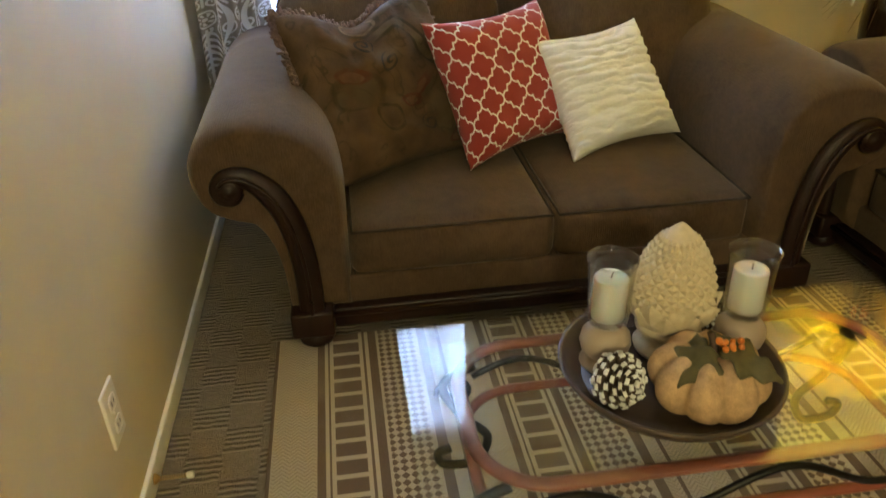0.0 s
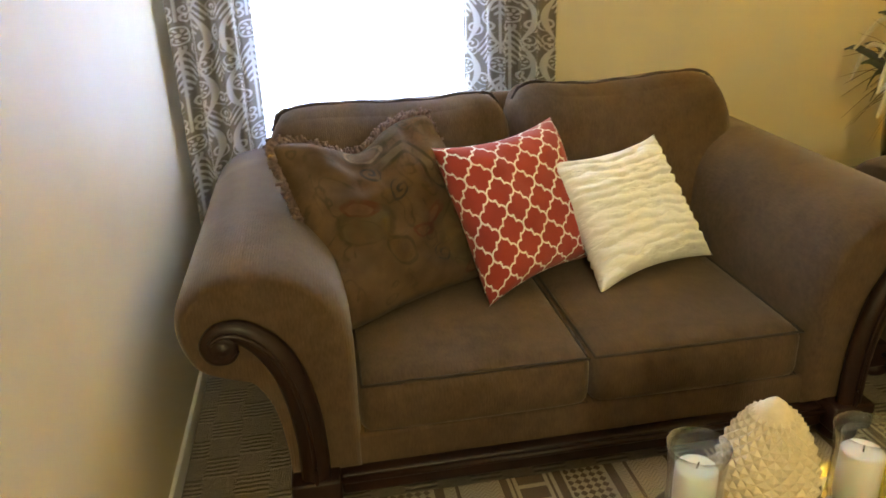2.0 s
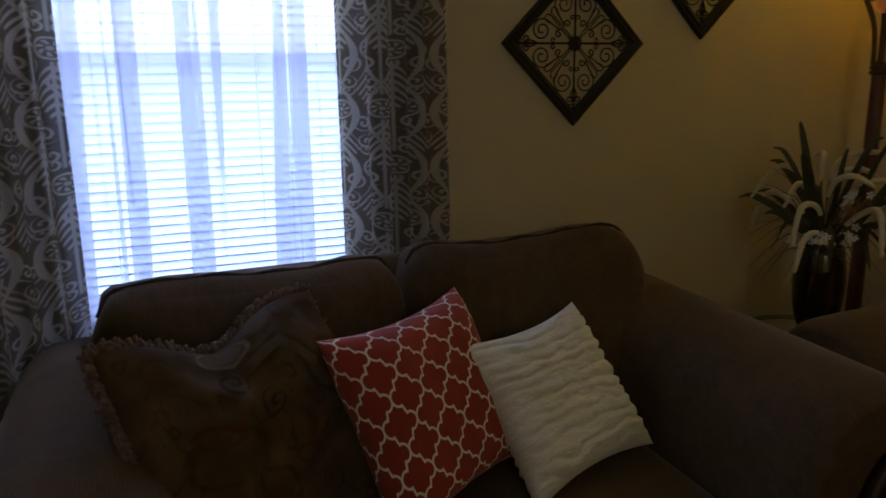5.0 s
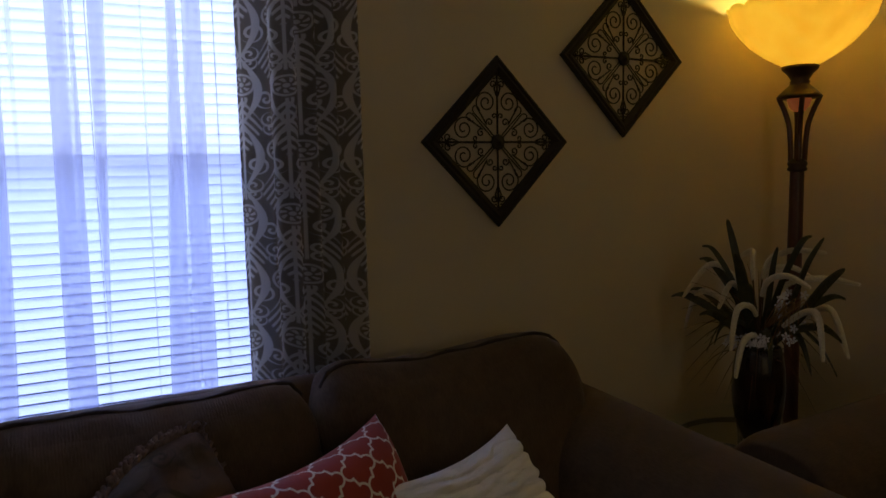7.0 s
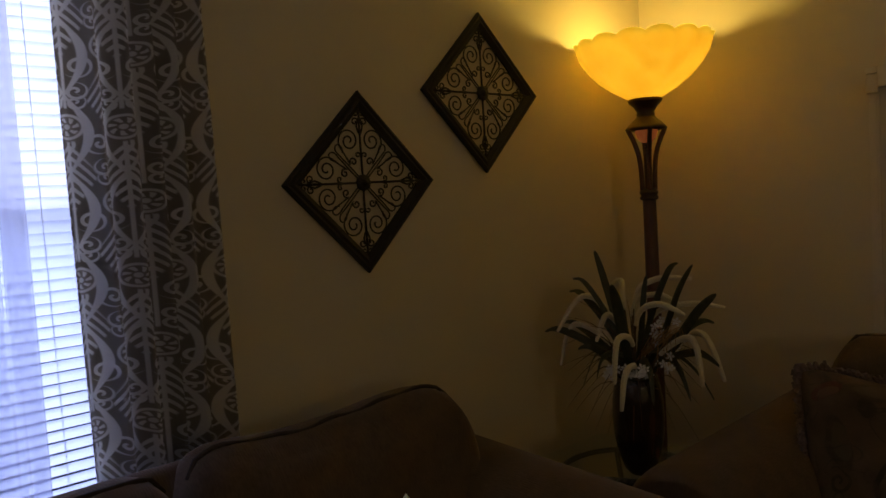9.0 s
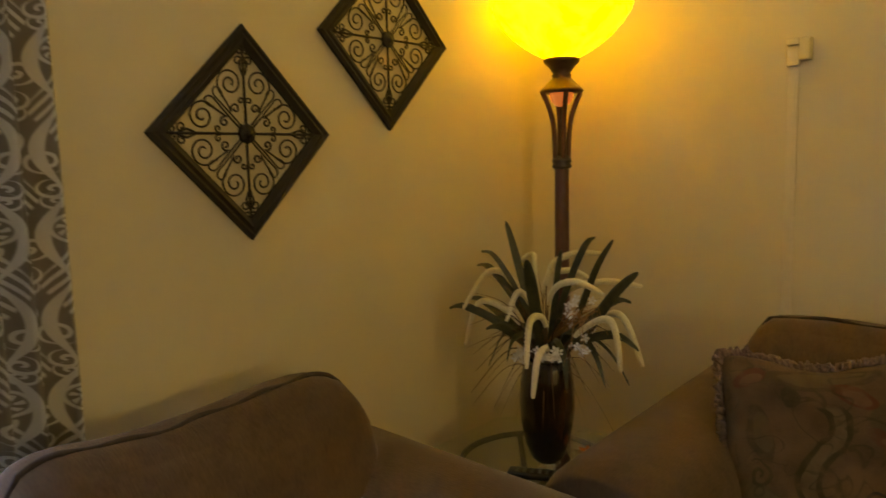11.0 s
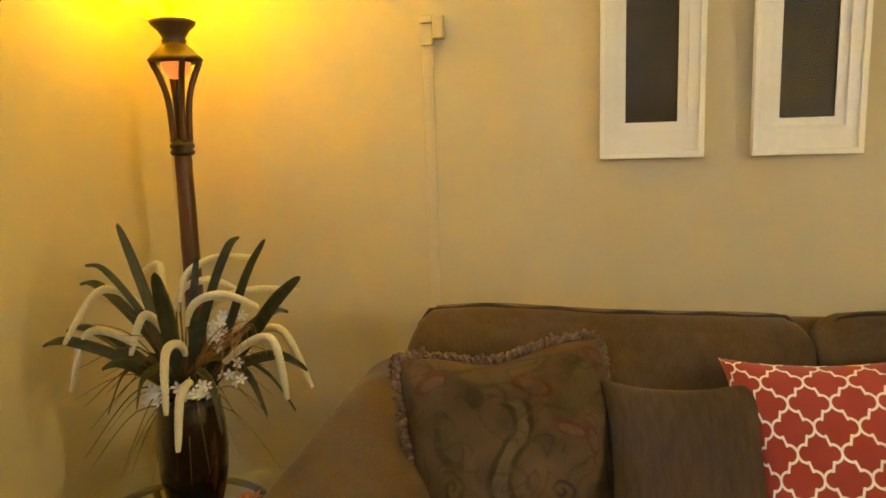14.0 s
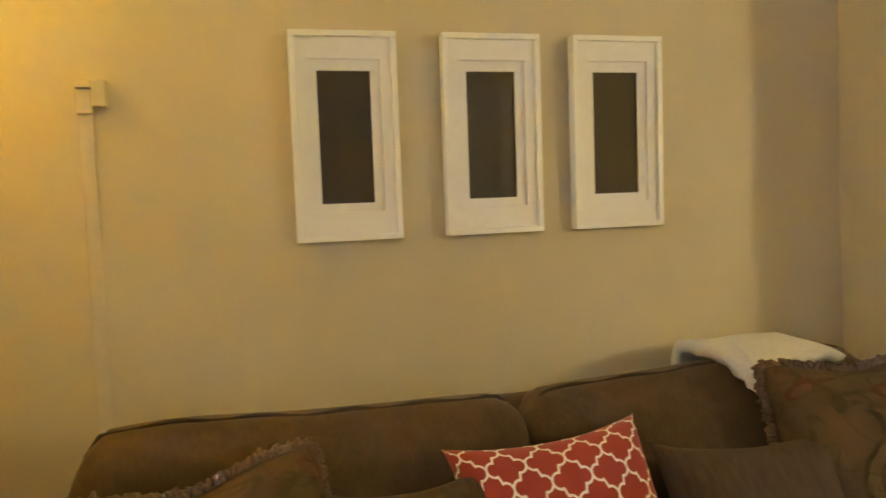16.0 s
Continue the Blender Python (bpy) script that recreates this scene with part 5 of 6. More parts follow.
COASTER = glass("greenish_coaster_glass", (0.92, 0.97, 0.945))


def coaster(m):
    b = box((-0.048, -0.048, 0.0), (0.048, 0.048, 0.006), 0.002)
    ob = tagged(part("glass_coaster", b, COASTER, None, "", False), "clear square glass coaster lying on the table", "coaster", "coasters")
    ob.matrix_basis = m


coaster(pose(0.185, 1.315, TZ + 0.0005, 0, 0, 8))
coaster(pose(0.93, 1.315, TZ + 0.0005, 0, 0, -12))
coaster(pose(0.945, 1.305, TZ + 0.007, 0, 0, 10))


# ---- the torchiere in the corner ----
ORANGE_GLASS = Nodes("orange_lamp_glass")
ORANGE_GLASS.done(ORANGE_GLASS.ramp(ORANGE_GLASS.noise(ORANGE_GLASS.coord(), 30.0), 0.3, 0.7, (0.75, 0.20, 0.04), (0.9, 0.33, 0.09)), 0.3, 0.0, Emission_Color=(1.0, 0.28, 0.06, 1), Emission_Strength=0.55)
ORANGE_GLASS = ORANGE_GLASS.mat


COLLAR = plain("dark_brown_lamp_lacquer", (0.040, 0.017, 0.010), 0.38, 0.0, 60, 0.3, 0.1)


def torchiere():
    c = (LAMP.x, LAMP.y, 0)
    t = thing("floor_lamp", "tall dark wood torchiere with glowing amber glass bowl, lit", "floor lamp")
    part("base", lathe([(0.0, 0.0), (0.155, 0.0), (0.16, 0.012), (0.145, 0.026), (0.10, 0.036), (0.06, 0.055), (0.038, 0.085), (0.034, 0.11), (0.042, 0.12), (0.032, 0.135)], 40, c), POLE_WOOD, t)
    part("pole", lathe([(0.030, 0.13), (0.029, 0.5), (0.0275, 0.9), (0.025, 1.34)], 24, c), POLE_WOOD, t)
    part("ring", lathe([(0.026, 1.330), (0.034, 1.334), (0.036, 1.342), (0.030, 1.349), (0.036, 1.356), (0.034, 1.366), (0.027, 1.370), (0.027, 1.376), (0.020, 1.378)], 24, c), COLLAR, t)
    for k in range(4):
        a = radians(45 + 90 * k)
        pts = spline([(0.024, 1.37), (0.026, 1.44), (0.033, 1.505), (0.050, 1.560), (0.066, 1.596), (0.070, 1.61)], 5)
        part("bracket", tube([(c[0] + p[0] * math.cos(a), c[1] + p[0] * math.sin(a), p[1]) for p in pts], 0.0095, 8), POLE_WOOD, t, "curved dark wooden bracket")
    part("inner_rod", lathe([(0.006, 1.37), (0.006, 1.56)], 10, c), BRONZE, t)
    part("amber_insert", lathe([(0.004, 1.552), (0.020, 1.555), (0.034, 1.570), (0.042, 1.592), (0.042, 1.605), (0.0, 1.606)], 24, c), ORANGE_GLASS, t, "small orange glass insert")
    part("collar", lathe([(0.0, 1.600), (0.074, 1.600), (0.079, 1.606), (0.072, 1.616), (0.058, 1.630), (0.038, 1.648), (0.033, 1.655), (0.036, 1.662), (0.031, 1.668), (0.045, 1.690), (0.062, 1.706), (0.066, 1.716), (0.058, 1.722), (0.0, 1.722)], 32, c), COLLAR, t, "turned dark brown collar")
    # fluted bowl with a scalloped rim
    lobes = 15

    def wave(a, r, z, i):
        k = min(1.0, max(0.0, (z - 1.74) / 0.18))
        l = abs(math.sin(lobes * a / 2)) ** 0.7
        return r * (1 + 0.042 * k * l - 0.014), z + 0.014 * max(0.0, (k - 0.75) / 0.25) * (l - 0.5)
    out = [(0.05, 1.716), (0.085, 1.733), (0.13, 1.760), (0.175, 1.795), (0.212, 1.838), (0.238, 1.880), (0.246, 1.912), (0.2545, 1.934)]
    inn = [(r - 0.006, z + 0.004) for r, z in reversed(out)]
    part("glass_bowl", lathe(out + inn, 120, c, wave), AMBER, t, "glowing marbled amber glass bowl")
    bm = bmesh.new()
    bmesh.ops.create_uvsphere(bm, u_segments=16, v_segments=10, radius=0.024)
    for v in bm.verts:
        v.co += Vector((c[0], c[1], 1.775))
    part("bulb", bm, BULB, t, "lit bulb")


BULB = Nodes("lit_bulb")
_e = BULB.node("ShaderNodeEmission", {0: (1.0, 0.72, 0.35, 1), 1: 12.0})
BULB.t.links.new(_e.outputs[0], BULB.out.inputs[0])
BULB = BULB.mat
torchiere()


# ---- end table with vase and dish ----
EZ = 0.435        # its glass top's upper face


def end_table():
    t = thing("end_table", "glass-topped end table on black iron scrolls in the corner", "end table")
    x0, x1, y0, y1 = 1.80, 2.40, 2.49, 3.06
    k = 0.10
    outline = [(x0 + k, y0), (x1 - k, y0), (x1, y0 + k), (x1, y1 - k), (x1 - k, y1), (x0 + k, y1), (x0, y1 - k), (x0, y0 + k)]
    bm = bmesh.new()
    lo, hi = [bm.verts.new((*p, EZ - 0.010)) for p in outline], [bm.verts.new((*p, EZ)) for p in outline]
    bm.faces.new(list(reversed(lo)))
    bm.faces.new(hi)
    for i in range(8):
        bm.faces.new((lo[i], lo[(i + 1) % 8], hi[(i + 1) % 8], hi[i]))
    part("glass_top", bm, TABLE_GLASS, t, "clear glass top with cut corners", False)
    ring = [(0.5 * (x0 + x1) + 0.235 * math.cos(a), 0.5 * (y0 + y1) + 0.225 * math.sin(a), EZ - 0.022) for a in np.linspace(0, 2 * math.pi, 41)[:-1]]
    part("top_ring", tube(ring, 0.010, 8, True), IRON, t)
    for q in range(4):
        a = radians(45 + 90 * q)
        cx, cy = 0.5 * (x0 + x1), 0.5 * (y0 + y1)
        pts = spline([(0.235, EZ - 0.03), (0.16, 0.33), (0.12, 0.22), (0.17, 0.10), (0.235, 0.03), (0.27, 0.012), (0.285, 0.04), (0.262, 0.06)], 6)
        part("leg", tube([(cx + p[0] * math.cos(a), cy + p[0] * math.sin(a), p[1]) for p in pts], 0.010, 8), IRON, t, "scrolled black iron leg")
        curl = [(0.19 + 0.055 * (1 - s) * math.cos(8 * s), 0.25 + 0.055 * (1 - s) * math.sin(8 * s)) for s in np.linspace(0, 0.85, 26)]
        part("scroll", tube([(cx + p[0] * math.cos(a), cy + p[0] * math.sin(a), p[1]) for p in curl], 0.006, 7), IRON, t)


end_table()

VASE = Nodes("dark_brown_vase_glaze")
_v = VASE.coord()
_f = VASE.noise(VASE.scale(_v, (9.0, 9.0, 3.0)), 1.0, 4, 0.6, 0.8)
VASE = VASE.done(VASE.ramp(_f, 0.4, 0.75, (0.012, 0.007, 0.005), (0.085, 0.040, 0.014)), 0.16, 0.0, Coat_Weight=0.6, Coat_Roughness=0.08)
VX, VY = 2.06, 2.695
GREEN = Nodes("dark_green_leaf")
_v = GREEN.coord()
_f = GREEN.noise(_v, 45.0, 3)
GREEN.bump(_f, 0.2, 0.002)
GREEN = GREEN.done(GREEN.ramp(_f, 0.3, 0.7, (0.018, 0.022, 0.008), (0.055, 0.054, 0.020)), 0.5, 0.0)
FOX = Nodes("cream_foxtail")
_f = FOX.noise(FOX.coord(), 300.0, 3)
FOX.bump(_f, 0.9, 0.004)
FOX = FOX.done(FOX.ramp(_f, 0.3, 0.7, (0.56, 0.49, 0.29), (0.78, 0.71, 0.48)), 0.9, 0.0, Sheen_Weight=0.5)
PETAL = plain("white_silk_petal", (0.72, 0.72, 0.76), 0.8, 0, 60, 0.06, 0.1)
STRAW = plain("dry_tan_straw", (0.36, 0.20, 0.07), 0.8, 0, 60, 0.25, 0.1)
GRASS = plain("dry_brown_grass", (0.13, 0.075, 0.032), 0.8, 0, 60, 0.3, 0.1)


def vase():
    v = thing("vase", "tall dark brown glazed vase holding artificial grasses", "vase")
    c = (VX, VY, EZ)
    part("body", lathe([(0.0, 0.012), (0.034, 0.012), (0.051, 0.030), (0.068, 0.075), (0.080, 0.14), (0.084, 0.20), (0.081, 0.26), (0.073, 0.31), (0.067, 0.335), (0.064, 0.335), (0.069, 0.31), (0.076, 0.26), (0.079, 0.20), (0.075, 0.14), (0.063, 0.075), (0.0, 0.05)], 44, c), VASE, v)
    part("glass_foot", lathe([(0.0, 0.0005), (0.036, 0.0005), (0.040, 0.005), (0.034, 0.013), (0.0, 0.013)], 32, c), PANE, v, "clear glass foot")


vase()


def bouquet():
    b = thing("grass_bouquet", "artificial bouquet of green blades, cream foxtails and white blossoms", "bouquet")
    root = Vector((VX, VY, EZ + 0.30))
    rng = random.Random(11)

    def blade(tip, width, arch, twist):
        tip = Vector(tip)
        d = tip - root
        mid = root + d * 0.5 + Vector((0, 0, arch))
        sag = root + d * 0.8 + Vector((rng.uniform(-0.008, 0.008), rng.uniform(-0.008, 0.008), arch * 0.6 + 0.012))
        line = spline([root + Vector((rng.uniform(-0.03, 0.03), rng.uniform(-0.03, 0.03), -0.05)), root + d * 0.22 + Vector((0, 0, arch * 0.75)), mid, sag, tip], 6)
        side = d.cross(Vector((0, 0, 1)))
        side = side.normalized() if side.length > 1e-3 else Vector((1, 0, 0))
        flat = d.cross(Vector((-0.85, -0.45, 0.25)))
        side = (side * (0.25 + twist * 0.3) + flat.normalized() * 0.8).normalized()
        n = len(line) - 1

        def f(u, v):
            k = round(v * n)
            w = 1.05 * width * (0.45 + 0.55 * math.sin(math.pi * min(1, 0.15 + 0.62 * v))) * math.sqrt(max(0.004, 1 - max(0.0, (v - 0.62) / 0.38) ** 2))
            return line[k] + side * w * (2 * u - 1) + Vector((0, 0, 0.006 * abs(2 * u - 1)))
        ob = part("leaf_blade", add_sheet(bmesh.new(), f, 4, n), GREEN, b, "dark green sword leaf")
        so = ob.modifiers.new("thickness", "SOLIDIFY")
        so.thickness = 0.001
    for tip, w, arch, tw in (((2.10, 2.871, 1.171), 0.012, 0.0, 0.5), ((2.04, 2.922, 1.080), 0.008, 0.075, 0.2), ((2.08, 2.972, 1.027), 0.012, 0.070, 0.2), ((2.01, 3.035, 0.889), 0.013, 0.050, 0.1),
                             ((2.09, 3.030, 0.906), 0.011, 0.045, 0.3), ((1.91, 2.809, 0.870), 0.013, 0.035, 0.1), ((2.14, 2.577, 1.132), 0.011, 0.075, 0.4), ((2.04, 2.466, 1.139), 0.012, -0.020, 0.7),
                             ((2.00, 2.372, 1.061), 0.017, -0.010, 0.4), ((1.98, 2.359, 0.858), 0.012, 0.060, 0.2), ((2.02, 2.477, 0.728), 0.011, 0.130, 0.8), ((2.07, 2.923, 0.702), 0.011, 0.130, 0.7),
                             ((1.88, 2.645, 1.090), 0.017, -0.010, 0.3), ((1.91, 2.534, 0.731), 0.009, 0.110, 0.8), ((2.07, 2.429, 0.729), 0.005, 0.120, 0.6), ((2.10, 2.668, 1.092), 0.010, 0.0, 0.5),
                             ((2.16, 2.836, 0.946), 0.012, 0.040, 0.3), ((2.16, 2.471, 0.946), 0.011, 0.050, 0.3), ((1.86, 2.70, 0.800), 0.009, 0.090, 0.5)):
        blade(tip, w, arch, tw)
    for pts in (((2.09, 2.71, 1.01), (2.14, 2.66, 1.08), (2.19, 2.56, 1.08)), ((2.04, 2.67, 0.96), (2.02, 2.58, 1.02), (1.99, 2.47, 1.0)), ((2.10, 2.76, 1.0), (2.13, 2.79, 1.07), (2.12, 2.84, 1.04)),
                ((1.98, 2.65, 0.9), (1.89, 2.64, 0.92), (1.84, 2.62, 0.80)), ((1.96, 2.63, 0.83), (1.88, 2.61, 0.82), (1.84, 2.60, 0.72)), ((2.04, 2.72, 0.9), (1.98, 2.74, 0.98), (1.93, 2.75, 0.9)),
                ((2.09, 2.56, 0.88), (2.06, 2.45, 0.93), (2.03, 2.37, 0.805)), ((2.0, 2.55, 0.88), (1.98, 2.44, 0.93), (1.96, 2.40, 0.80)), ((2.12, 2.67, 0.95), (2.17, 2.57, 1.0), (2.21, 2.46, 0.99)),
                ((2.08, 2.79, 0.95), (2.06, 2.90, 1.02), (2.0, 2.97, 0.90)), ((2.15, 2.76, 0.97), (2.2, 2.7, 1.02), (2.24, 2.63, 0.98)), ((2.07, 2.81, 0.87), (2.04, 2.93, 0.92), (2.01, 2.97, 0.78))):
        line = spline([root] + [Vector(p) for p in pts], 9)
        start = len(line) - 20
        part("stem", tube(line[:start + 2], 0.0022, 5), GRASS, b)
        fx = [line[start + k // 3].lerp(line[min(start + k // 3 + 1, len(line) - 1)], k % 3 / 3) for k in range(3 * (len(line) - start) - 2)]
        part("foxtail", tube(fx, lambda t: 0.0034 + 0.0064 * math.sin(math.pi * min(1.0, 0.12 + 0.86 * t)) ** 0.6 * (1 + 0.16 * math.sin(190 * t)), 9), FOX, b, "drooping cream foxtail")
    # thin dry grass
    for k in range(34):
        a, r = rng.uniform(0, 6.28), rng.uniform(0.10, 0.30)
        tip = root + Vector((r * math.cos(a), 0.85 * r * math.sin(a), rng.uniform(-0.16, 0.36) - 0.5 * (r - 0.1)))
        line = spline([root, root + (tip - root) * 0.5 + Vector((0, 0, 0.07)), tip], 5)
        part("grass_stalk", tube(line, lambda t: 0.0023 * (1.1 - t), 4), GRASS, b)
    # longer brown stalks that arch outwards
    for k in range(20):
        a, r = rng.uniform(0, 6.28), rng.uniform(0.18, 0.32)
        tip = root + Vector((0.8 * r * math.cos(a) - 0.03, 0.8 * r * math.sin(a), rng.uniform(-0.15, 0.20)))
        line = spline([root, root + (tip - root) * 0.45 + Vector((0, 0, 0.10)), tip], 6)
        part("grass_stalk", tube(line, lambda t: 0.0028 * (1.15 - t), 4), STEM, b, "thin brown stalk")
    # a tuft of dry tan stalks that hangs between the blades
    for k in range(16):
        knot = Vector((1.985, 2.535, 0.925)) + Vector((rng.uniform(-0.02, 0.02), rng.uniform(-0.03, 0.03), rng.uniform(-0.02, 0.03)))
        tip = knot + Vector((rng.uniform(-0.06, 0.04), rng.uniform(-0.07, 0.05), rng.uniform(-0.15, -0.03)))
        line = spline([root + Vector((0, 0, 0.08)), knot, (knot + tip) / 2 + Vector((0, 0, 0.025)), tip], 5)
        part("grass_stalk", tube(line, lambda t: 0.0016 * (1.2 - t), 4), STRAW, b, "thin dry tan stalk")
    # blossoms: five-petalled heads in two clusters
    me = None
    for c0, n, sp in ((Vector((1.955, 2.615, 0.815)), 14, 0.032), (Vector((1.97, 2.725, 0.80)), 11, 0.032), (Vector((2.03, 2.60, 0.93)), 9, 0.05), (Vector((2.0, 2.54, 0.84)), 6, 0.04)):
        for k in range(n):
            if me is None:
                bm = bmesh.new()
                for j in range(5):
                    a = 2 * math.pi * j / 5
                    d, s = Vector((math.cos(a), math.sin(a), 0)), Vector((-math.sin(a), math.cos(a), 0))
                    q = [bm.verts.new(p) for p in (Vector((0, 0, 0)), d * 0.009 - s * 0.0045 + Vector((0, 0, 0.002)), d * 0.0155 + Vector((0, 0, 0.0035)), d * 0.009 + s * 0.0045 + Vector((0, 0, 0.002)))]
                    bm.faces.new(q)
                ob = part("blossom", bm, PETAL, b, "small white blossom")
                me = ob.data
            else:
                ob = new("blossom", me)
                ob.parent = b
            p = c0 + Vector((rng.gauss(0, sp * 0.5), rng.gauss(0, sp * 0.5), rng.gauss(0, sp * 0.45)))
            ob.matrix_basis = pose(*p, rng.uniform(20, 90), rng.uniform(-50, 20), rng.uniform(-110, -30))


bouquet()


def glass_dish():
    d = thing("glass_dish", "clear scalloped glass dish with orange blossom inside", "dish")
    c = (2.115, 2.585, EZ)

    def wave(a, r, z, i):
        k = max(0.0, (z - 0.03) / 0.05)
        return r * (1 + 0.05 * k * math.sin(10 * a)), z + 0.004 * k * math.sin(10 * a)
    part("bowl", lathe([(0.0, 0.001), (0.030, 0.001), (0.034, 0.006), (0.05, 0.026), (0.070, 0.055), (0.083, 0.080), (0.080, 0.081), (0.066, 0.057), (0.046, 0.030), (0.030, 0.010), (0.0, 0.009)], 60, c, wave), CUP, d, "clear scalloped glass bowl")
    bm = bmesh.new()
    rng = random.Random(5)
    for k in range(14):
        a = 2 * math.pi * k / 14 + rng.uniform(-0.2, 0.2)
        dd, s = Vector((math.cos(a), math.sin(a), 0)), Vector((-math.sin(a), math.cos(a), 0))
        o = Vector((c[0], c[1], EZ + 0.022))
        h = 0.010 + 0.018 * (k % 2)
        q = [bm.verts.new(o + v) for v in (dd * 0.003, dd * 0.020 - s * 0.010 + Vector((0, 0, h)), dd * 0.034 + Vector((0, 0, h * 1.2)), dd * 0.020 + s * 0.010 + Vector((0, 0, h)))]
        bm.faces.new(q)
    part("blossom", bm, BERRY, d, "orange cloth blossom", False)


glass_dish()
BLACK = plain("black_plastic", (0.012, 0.012, 0.013), 0.35, 0, 200, 0.2, 0.1)
KEY = plain("grey_rubber_key", (0.16, 0.16, 0.17), 0.6, 0, 200, 0.1, 0.1)
remote = thing("remote_control", "black plastic remote control lying on the end table", "remote", pose(1.955, 2.665, EZ + 0.0005, 0, 0, -66))
part("case", box((-0.085, -0.024, 0), (0.085, 0.024, 0.020), 0.006, 3), BLACK, remote)
for i in range(6):
    for j in range(3):
        part("key", box((-0.062 + i * 0.022, -0.016 + j * 0.012, 0.0195), (-0.052 + i * 0.022, -0.008 + j * 0.012, 0.0225), 0.001), KEY, remote)


# ---- wall pieces ----
def iron_grille(m):
    """A square plaque hung on its corner, facing -y; half its diagonal is 0.28."""
    g = thing("wall_grille", "diamond wall plaque of dark bronze scrollwork in a wooden frame", "wall decor", m, "wall plaques")
    h, w = 0.280, 0.054
    prof = [(0.0, 0.0), (0.0, -0.010), (0.008, -0.016), (0.016, -0.012), (0.024, -0.016), (0.034, -0.009), (w * 0.74, -0.006), (w * 0.74, 0.0)]
    corners = [Vector((0, 0, 1)), Vector((1, 0, 0)), Vector((0, 0, -1)), Vector((-1, 0, 0))]
    for i in range(4):
        a, b = corners[i], corners[(i + 1) % 4]
        bm = bmesh.new()
        ends = []
        for c in (a, b):
            ends.append([bm.verts.new(c * (h - p[0] * 1.414) + Vector((0, p[1] - 0.004, 0))) for p in prof])
        n = len(prof)
        for k in range(n):
            bm.faces.new((ends[0][k], ends[0][(k + 1) % n], ends[1][(k + 1) % n], ends[1][k]))
        bmesh.ops.recalc_face_normals(bm, faces=bm.faces)
        part("frame_side", bm, FRAME_WOOD, g, "dark moulded frame side", False)
    y = -0.009
    r = h - 0.05

    def rod(pts, rad, name):
        part(name, tube([(p[0], y, p[1]) for p in pts], rad, 6, False, 1.0, (0, 1, 0)), BRONZE, g)
    for k in range(4):
        ca, sa = math.cos(math.pi / 2 * k), math.sin(math.pi / 2 * k)

        def turn(p):
            return (p[0] * ca - p[1] * sa, p[0] * sa + p[1] * ca)
        rod([turn((0, 0)), turn((0, r))], 0.0036, "bar")
        for s in (-1, 1):
            # a large scroll beside each bar that begins in a small curl by the hub
            def coil(cx, cz, r0, r1, a0, turns, hand, count):
                return [(s * (cx + (r0 + (r1 - r0) * t) * math.cos(a0 + hand * 2 * math.pi * turns * t)), cz + (r0 + (r1 - r0) * t) * math.sin(a0 + hand * 2 * math.pi * turns * t)) for t in np.linspace(0, 1, count)]
            small = list(reversed(coil(0.030, 0.064, 0.014, 0.004, -0.6, 1.15, 1, 16)))
            big = coil(0.043, 0.128, 0.039, 0.007, -0.9, 1.75, 1, 38)
            rod([turn(p) for p in small + big], 0.0026, "scroll")
            # curls that hug the bar near its tip, and one between
            rod([turn(p) for p in coil(0.016, 0.186, 0.013, 0.004, 3.3, 1.1, -1, 14)], 0.0025, "curl")
            rod([turn(p) for p in coil(0.010, 0.209, 0.009, 0.003, 3.3, 1.0, -1, 12)], 0.0025, "curl")
            rod([turn(p) for p in coil(0.0125, 0.084, 0.010, 0.003, 3.6, 1.0, -1, 12)], 0.0025, "curl")
            # leaves folded along the bar
            rod([turn(p) for p in ((s * 0.003, 0.150), (s * 0.011, 0.172), (s * 0.003, 0.196))], 0.0030, "leaf")
        # paired diagonal rods from the hub that part in two curls by the frame
        for s in (-1, 1):
            d, nrm = Vector((1, 1)).normalized(), Vector((-1, 1)).normalized()
            ray = [d * t + nrm * s * (0.003 + 0.0015 * math.sin(24 * t)) for t in np.linspace(0.02, 0.128, 6)]
            tip = [d * (0.128 + 0.016 * math.sin(a)) + nrm * s * (0.003 + 0.016 * (1 - math.cos(a)) * (1 - 0.08 * a)) for a in np.linspace(0.3, 4.4, 14)]
            rod([turn(tuple(p)) for p in ray + tip], 0.0023, "spray")
    part("rosette", lathe([(0.0, 0.022), (0.010, 0.020), (0.013, 0.012), (0.022, 0.014), (0.027, 0.006), (0.024, 0.0), (0.0, 0.0)], 20, (0, 0, 0), lambda a, rr, z, i: (rr * (1 + 0.10 * math.cos(8 * a)), z)), BRONZE, g, "central iron rosette").matrix_basis = pose(0, y + 0.004, 0, 90, 0, 0)
    return g


FRAME_WOOD = wood("dark_frame_wood", (0.008, 0.005, 0.004), (0.018, 0.010, 0.007), 0.75)
gr = iron_grille(pose(1.361, NY - 0.001, 1.452))
copy_thing(gr, pose(1.896, NY - 0.001, 1.748))

PICTURE_GLASS = glass("picture_glass", base=0.030)
DARK_PRINT = plain("dark_print", (0.013, 0.0055, 0.0034), 0.6, 0, 30, 0.2, 0.02)


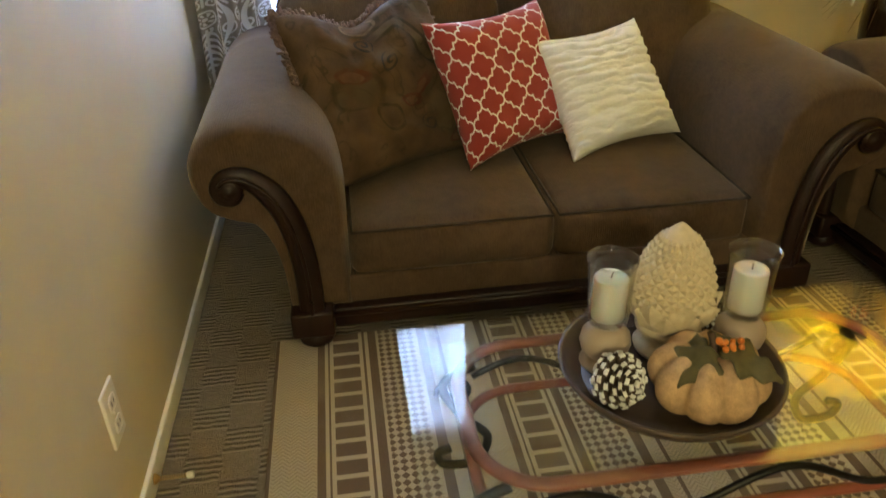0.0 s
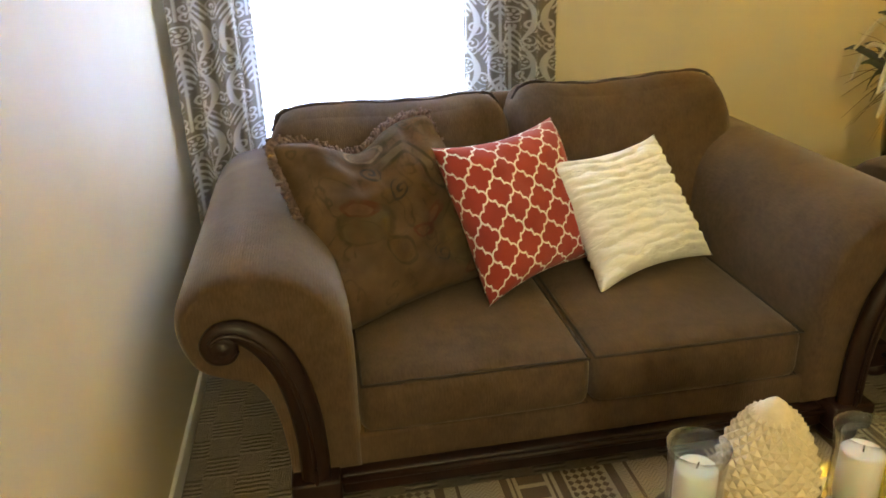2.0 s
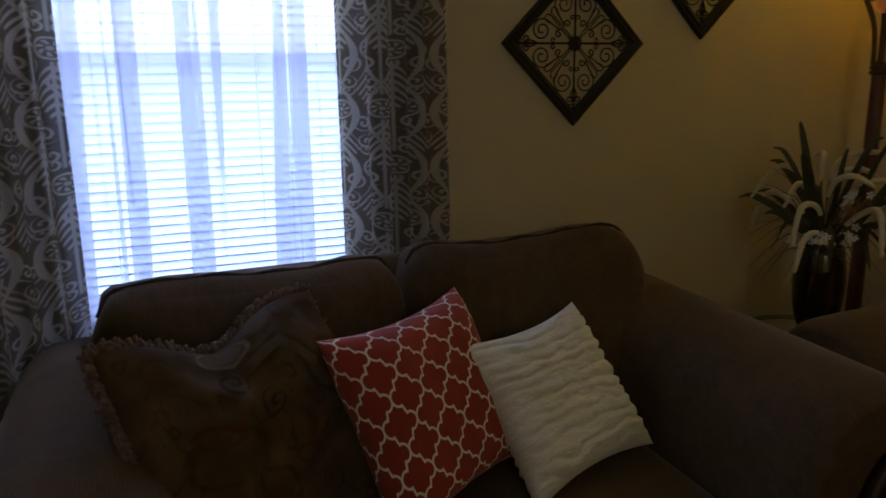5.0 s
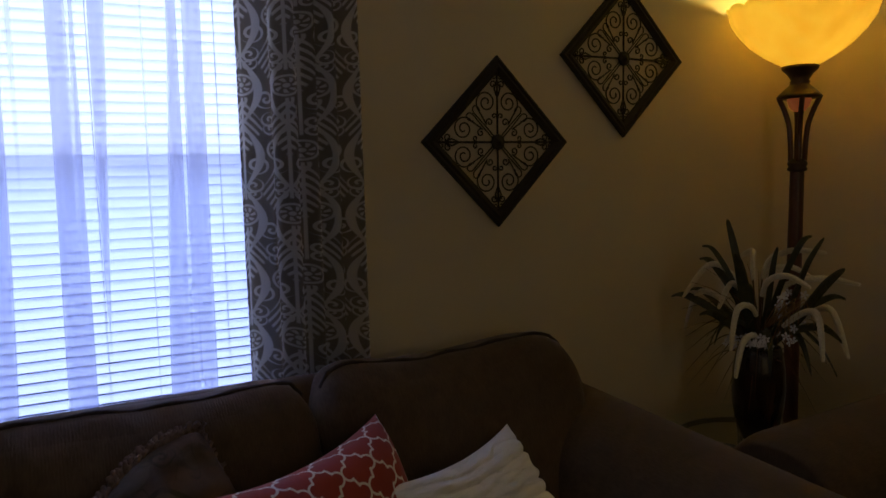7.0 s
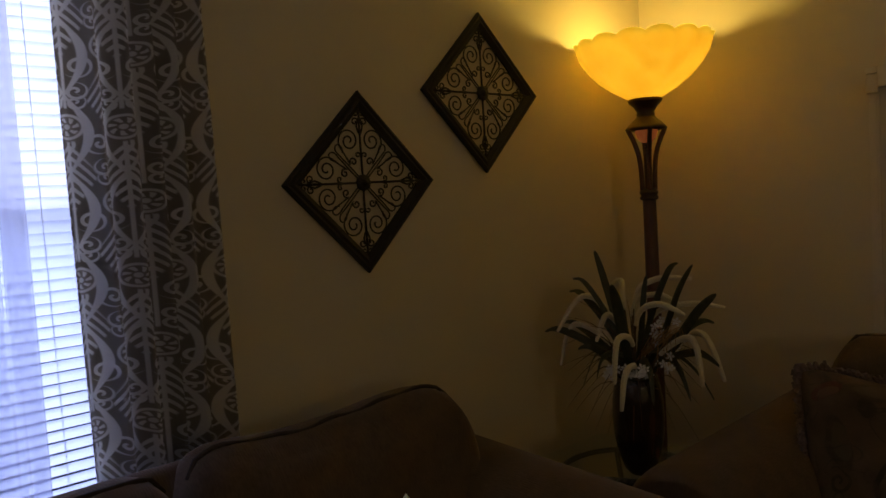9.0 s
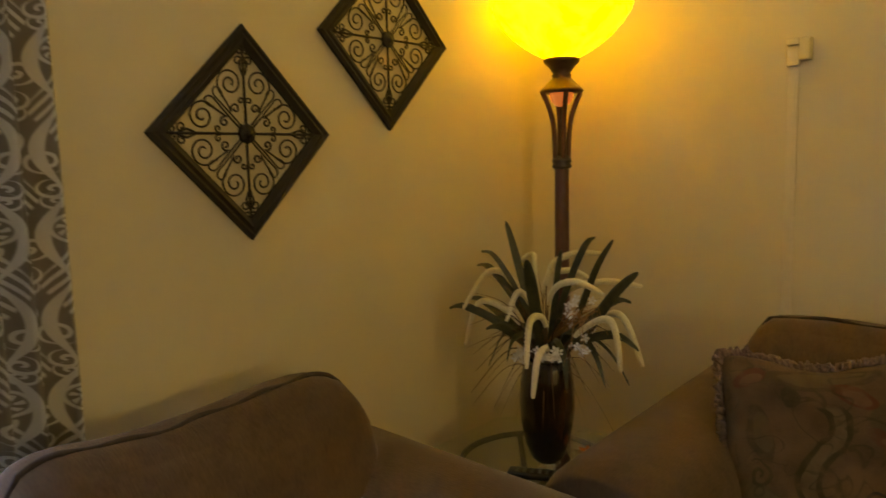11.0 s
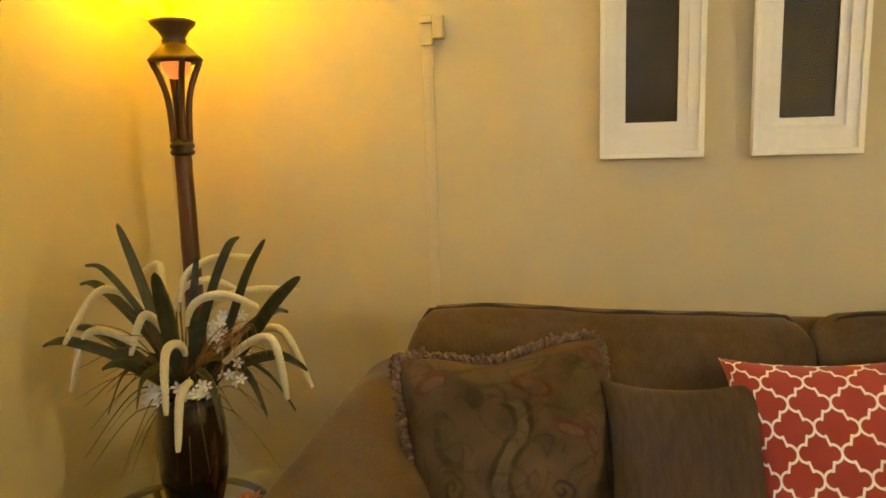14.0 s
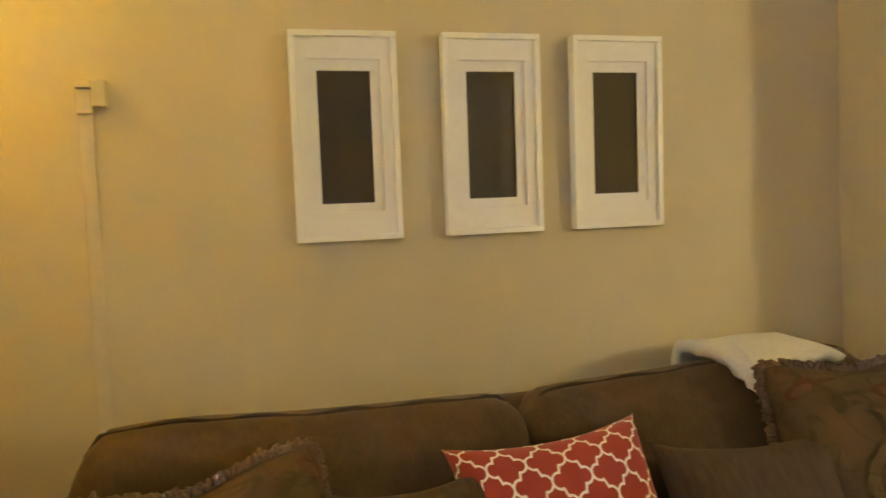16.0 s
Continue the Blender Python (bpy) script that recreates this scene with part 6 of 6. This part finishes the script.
def picture_frame(m):
    """An upright white frame with a stepped mat, facing -x; its middle at the pose."""
    p = thing("picture_frame", "white wooden frame with white mat and dark glazed print", "picture frame", m, "row of picture frames")
    hy, hz, fw = 0.154, 0.3005, 0.017
    for lo, hi in (((-0.042, -hy, hz - fw), (0, hy, hz)), ((-0.042, -hy, -hz), (0, hy, -hz + fw)), ((-0.042, -hy, -hz + fw), (0, -hy + fw, hz - fw)), ((-0.042, hy - fw, -hz + fw), (0, hy, hz - fw))):
        part("frame_side", box(lo, hi, 0.002), WHITE, p, "", False)
    iy, z0, z1 = 0.077, -0.192, 0.190

    def board(x0, x1, a, b, c, d, e, f, name):
        bm = bmesh.new()
        for lo, hi in (((x0, -a, d), (x1, a, c)), ((x0, -a, f), (x1, a, e)), ((x0, -a, e), (x1, -b, d)), ((x0, b, e), (x1, a, d))):
            add_box(bm, lo, hi, 0.0008, 1)
        part(name, bm, MAT_BOARD, p, "white bevelled mat", False)
    board(-0.030, -0.018, hy - fw, 0.104, hz - fw, 0.222, -0.217, -hz + fw, "outer_mat")
    board(-0.018, -0.010, hy - fw, iy, hz - fw, z1, z0, -hz + fw, "inner_mat")
    part("print", box((-0.0095, -iy - 0.005, z0 - 0.005), (-0.004, iy + 0.005, z1 + 0.005)), DARK_PRINT, p, "dark print", False)
    part("glazing", box((-0.0345, -hy + fw, -hz + fw), (-0.0325, hy - fw, hz - fw)), PICTURE_GLASS, p, "clear picture glass", False).visible_shadow = False
    return p


LEAN = -1.8       # the frames hang with their tops a little off the wall
pf = picture_frame(pose(EX - 0.0105, 1.5535, 1.5815, 0, LEAN, 0))
for yy in (1.108, 0.6915):
    copy_thing(pf, pose(EX - 0.0105, yy, 1.5815, 0, LEAN, 0))

race = thing("cable_raceway", "cream surface cable raceway rising to a small wall box", "raceway")
part("channel", box((EX - 0.006, 2.231, 0.062), (EX, 2.267, 1.690), 0.003), RACEWAY, race, "", False)
part("lid_seam", box((EX - 0.0075, 2.240, 0.062), (EX - 0.0055, 2.258, 1.650), 0.001), RACEWAY, race, "", False)
part("elbow", box((EX - 0.024, 2.228, 1.655), (EX, 2.270, 1.722), 0.004), RACEWAY, race, "", False)
part("wall_box", box((EX - 0.036, 2.192, 1.672), (EX, 2.2275, 1.745), 0.004), RACEWAY, race, "", False)
part("box_top", box((EX - 0.034, 2.2275, 1.7225), (EX, 2.268, 1.745), 0.003), RACEWAY, race, "", False)

outlet = thing("wall_outlet", "white duplex outlet plate low on the beige wall", "outlet", pose(WX, 1.318, 0.303))
part("plate", box((0, -0.039, -0.066), (0.008, 0.039, 0.066), 0.004, 2), PLASTIC, outlet, "", False)
for zz in (-0.026, 0.026):
    rc = part("receptacle", box((0.007, -0.017, zz - 0.015), (0.0105, 0.017, zz + 0.015), 0.004, 2), PLASTIC, outlet, "", False)
    for yy in (-0.007, 0.007):
        part("slot", box((0.0102, yy - 0.0012, zz - 0.004), (0.0109, yy + 0.0012, zz + 0.006)), BLACK, rc, "", False)
part("screw", lathe([(0.0, 0.0022), (0.003, 0.002), (0.0036, 0.0)], 12), PLASTIC, outlet).matrix_basis = pose(0.008, 0, 0, 0, 90, 0)
stop = thing("door_stop", "bronze spring door stop on the baseboard", "door stop", pose(WX + 0.013, 1.40, 0.036, 0, 90, 0))
part("flange", lathe([(0, 0), (0.013, 0.0), (0.013, 0.003), (0.006, 0.012), (0.005, 0.012)], 18), BRASS, stop)
part("spring", tube([(0.0048 * math.cos(a), 0.0048 * math.sin(a), 0.010 + 0.062 * a / 75.4) for a in np.linspace(0, 75.4, 150)], 0.0014, 5), BRASS, stop)
part("tip", lathe([(0.005, 0.070), (0.008, 0.073), (0.008, 0.084), (0.006, 0.087), (0, 0.087)], 16), PLASTIC, stop, "white rubber tip")
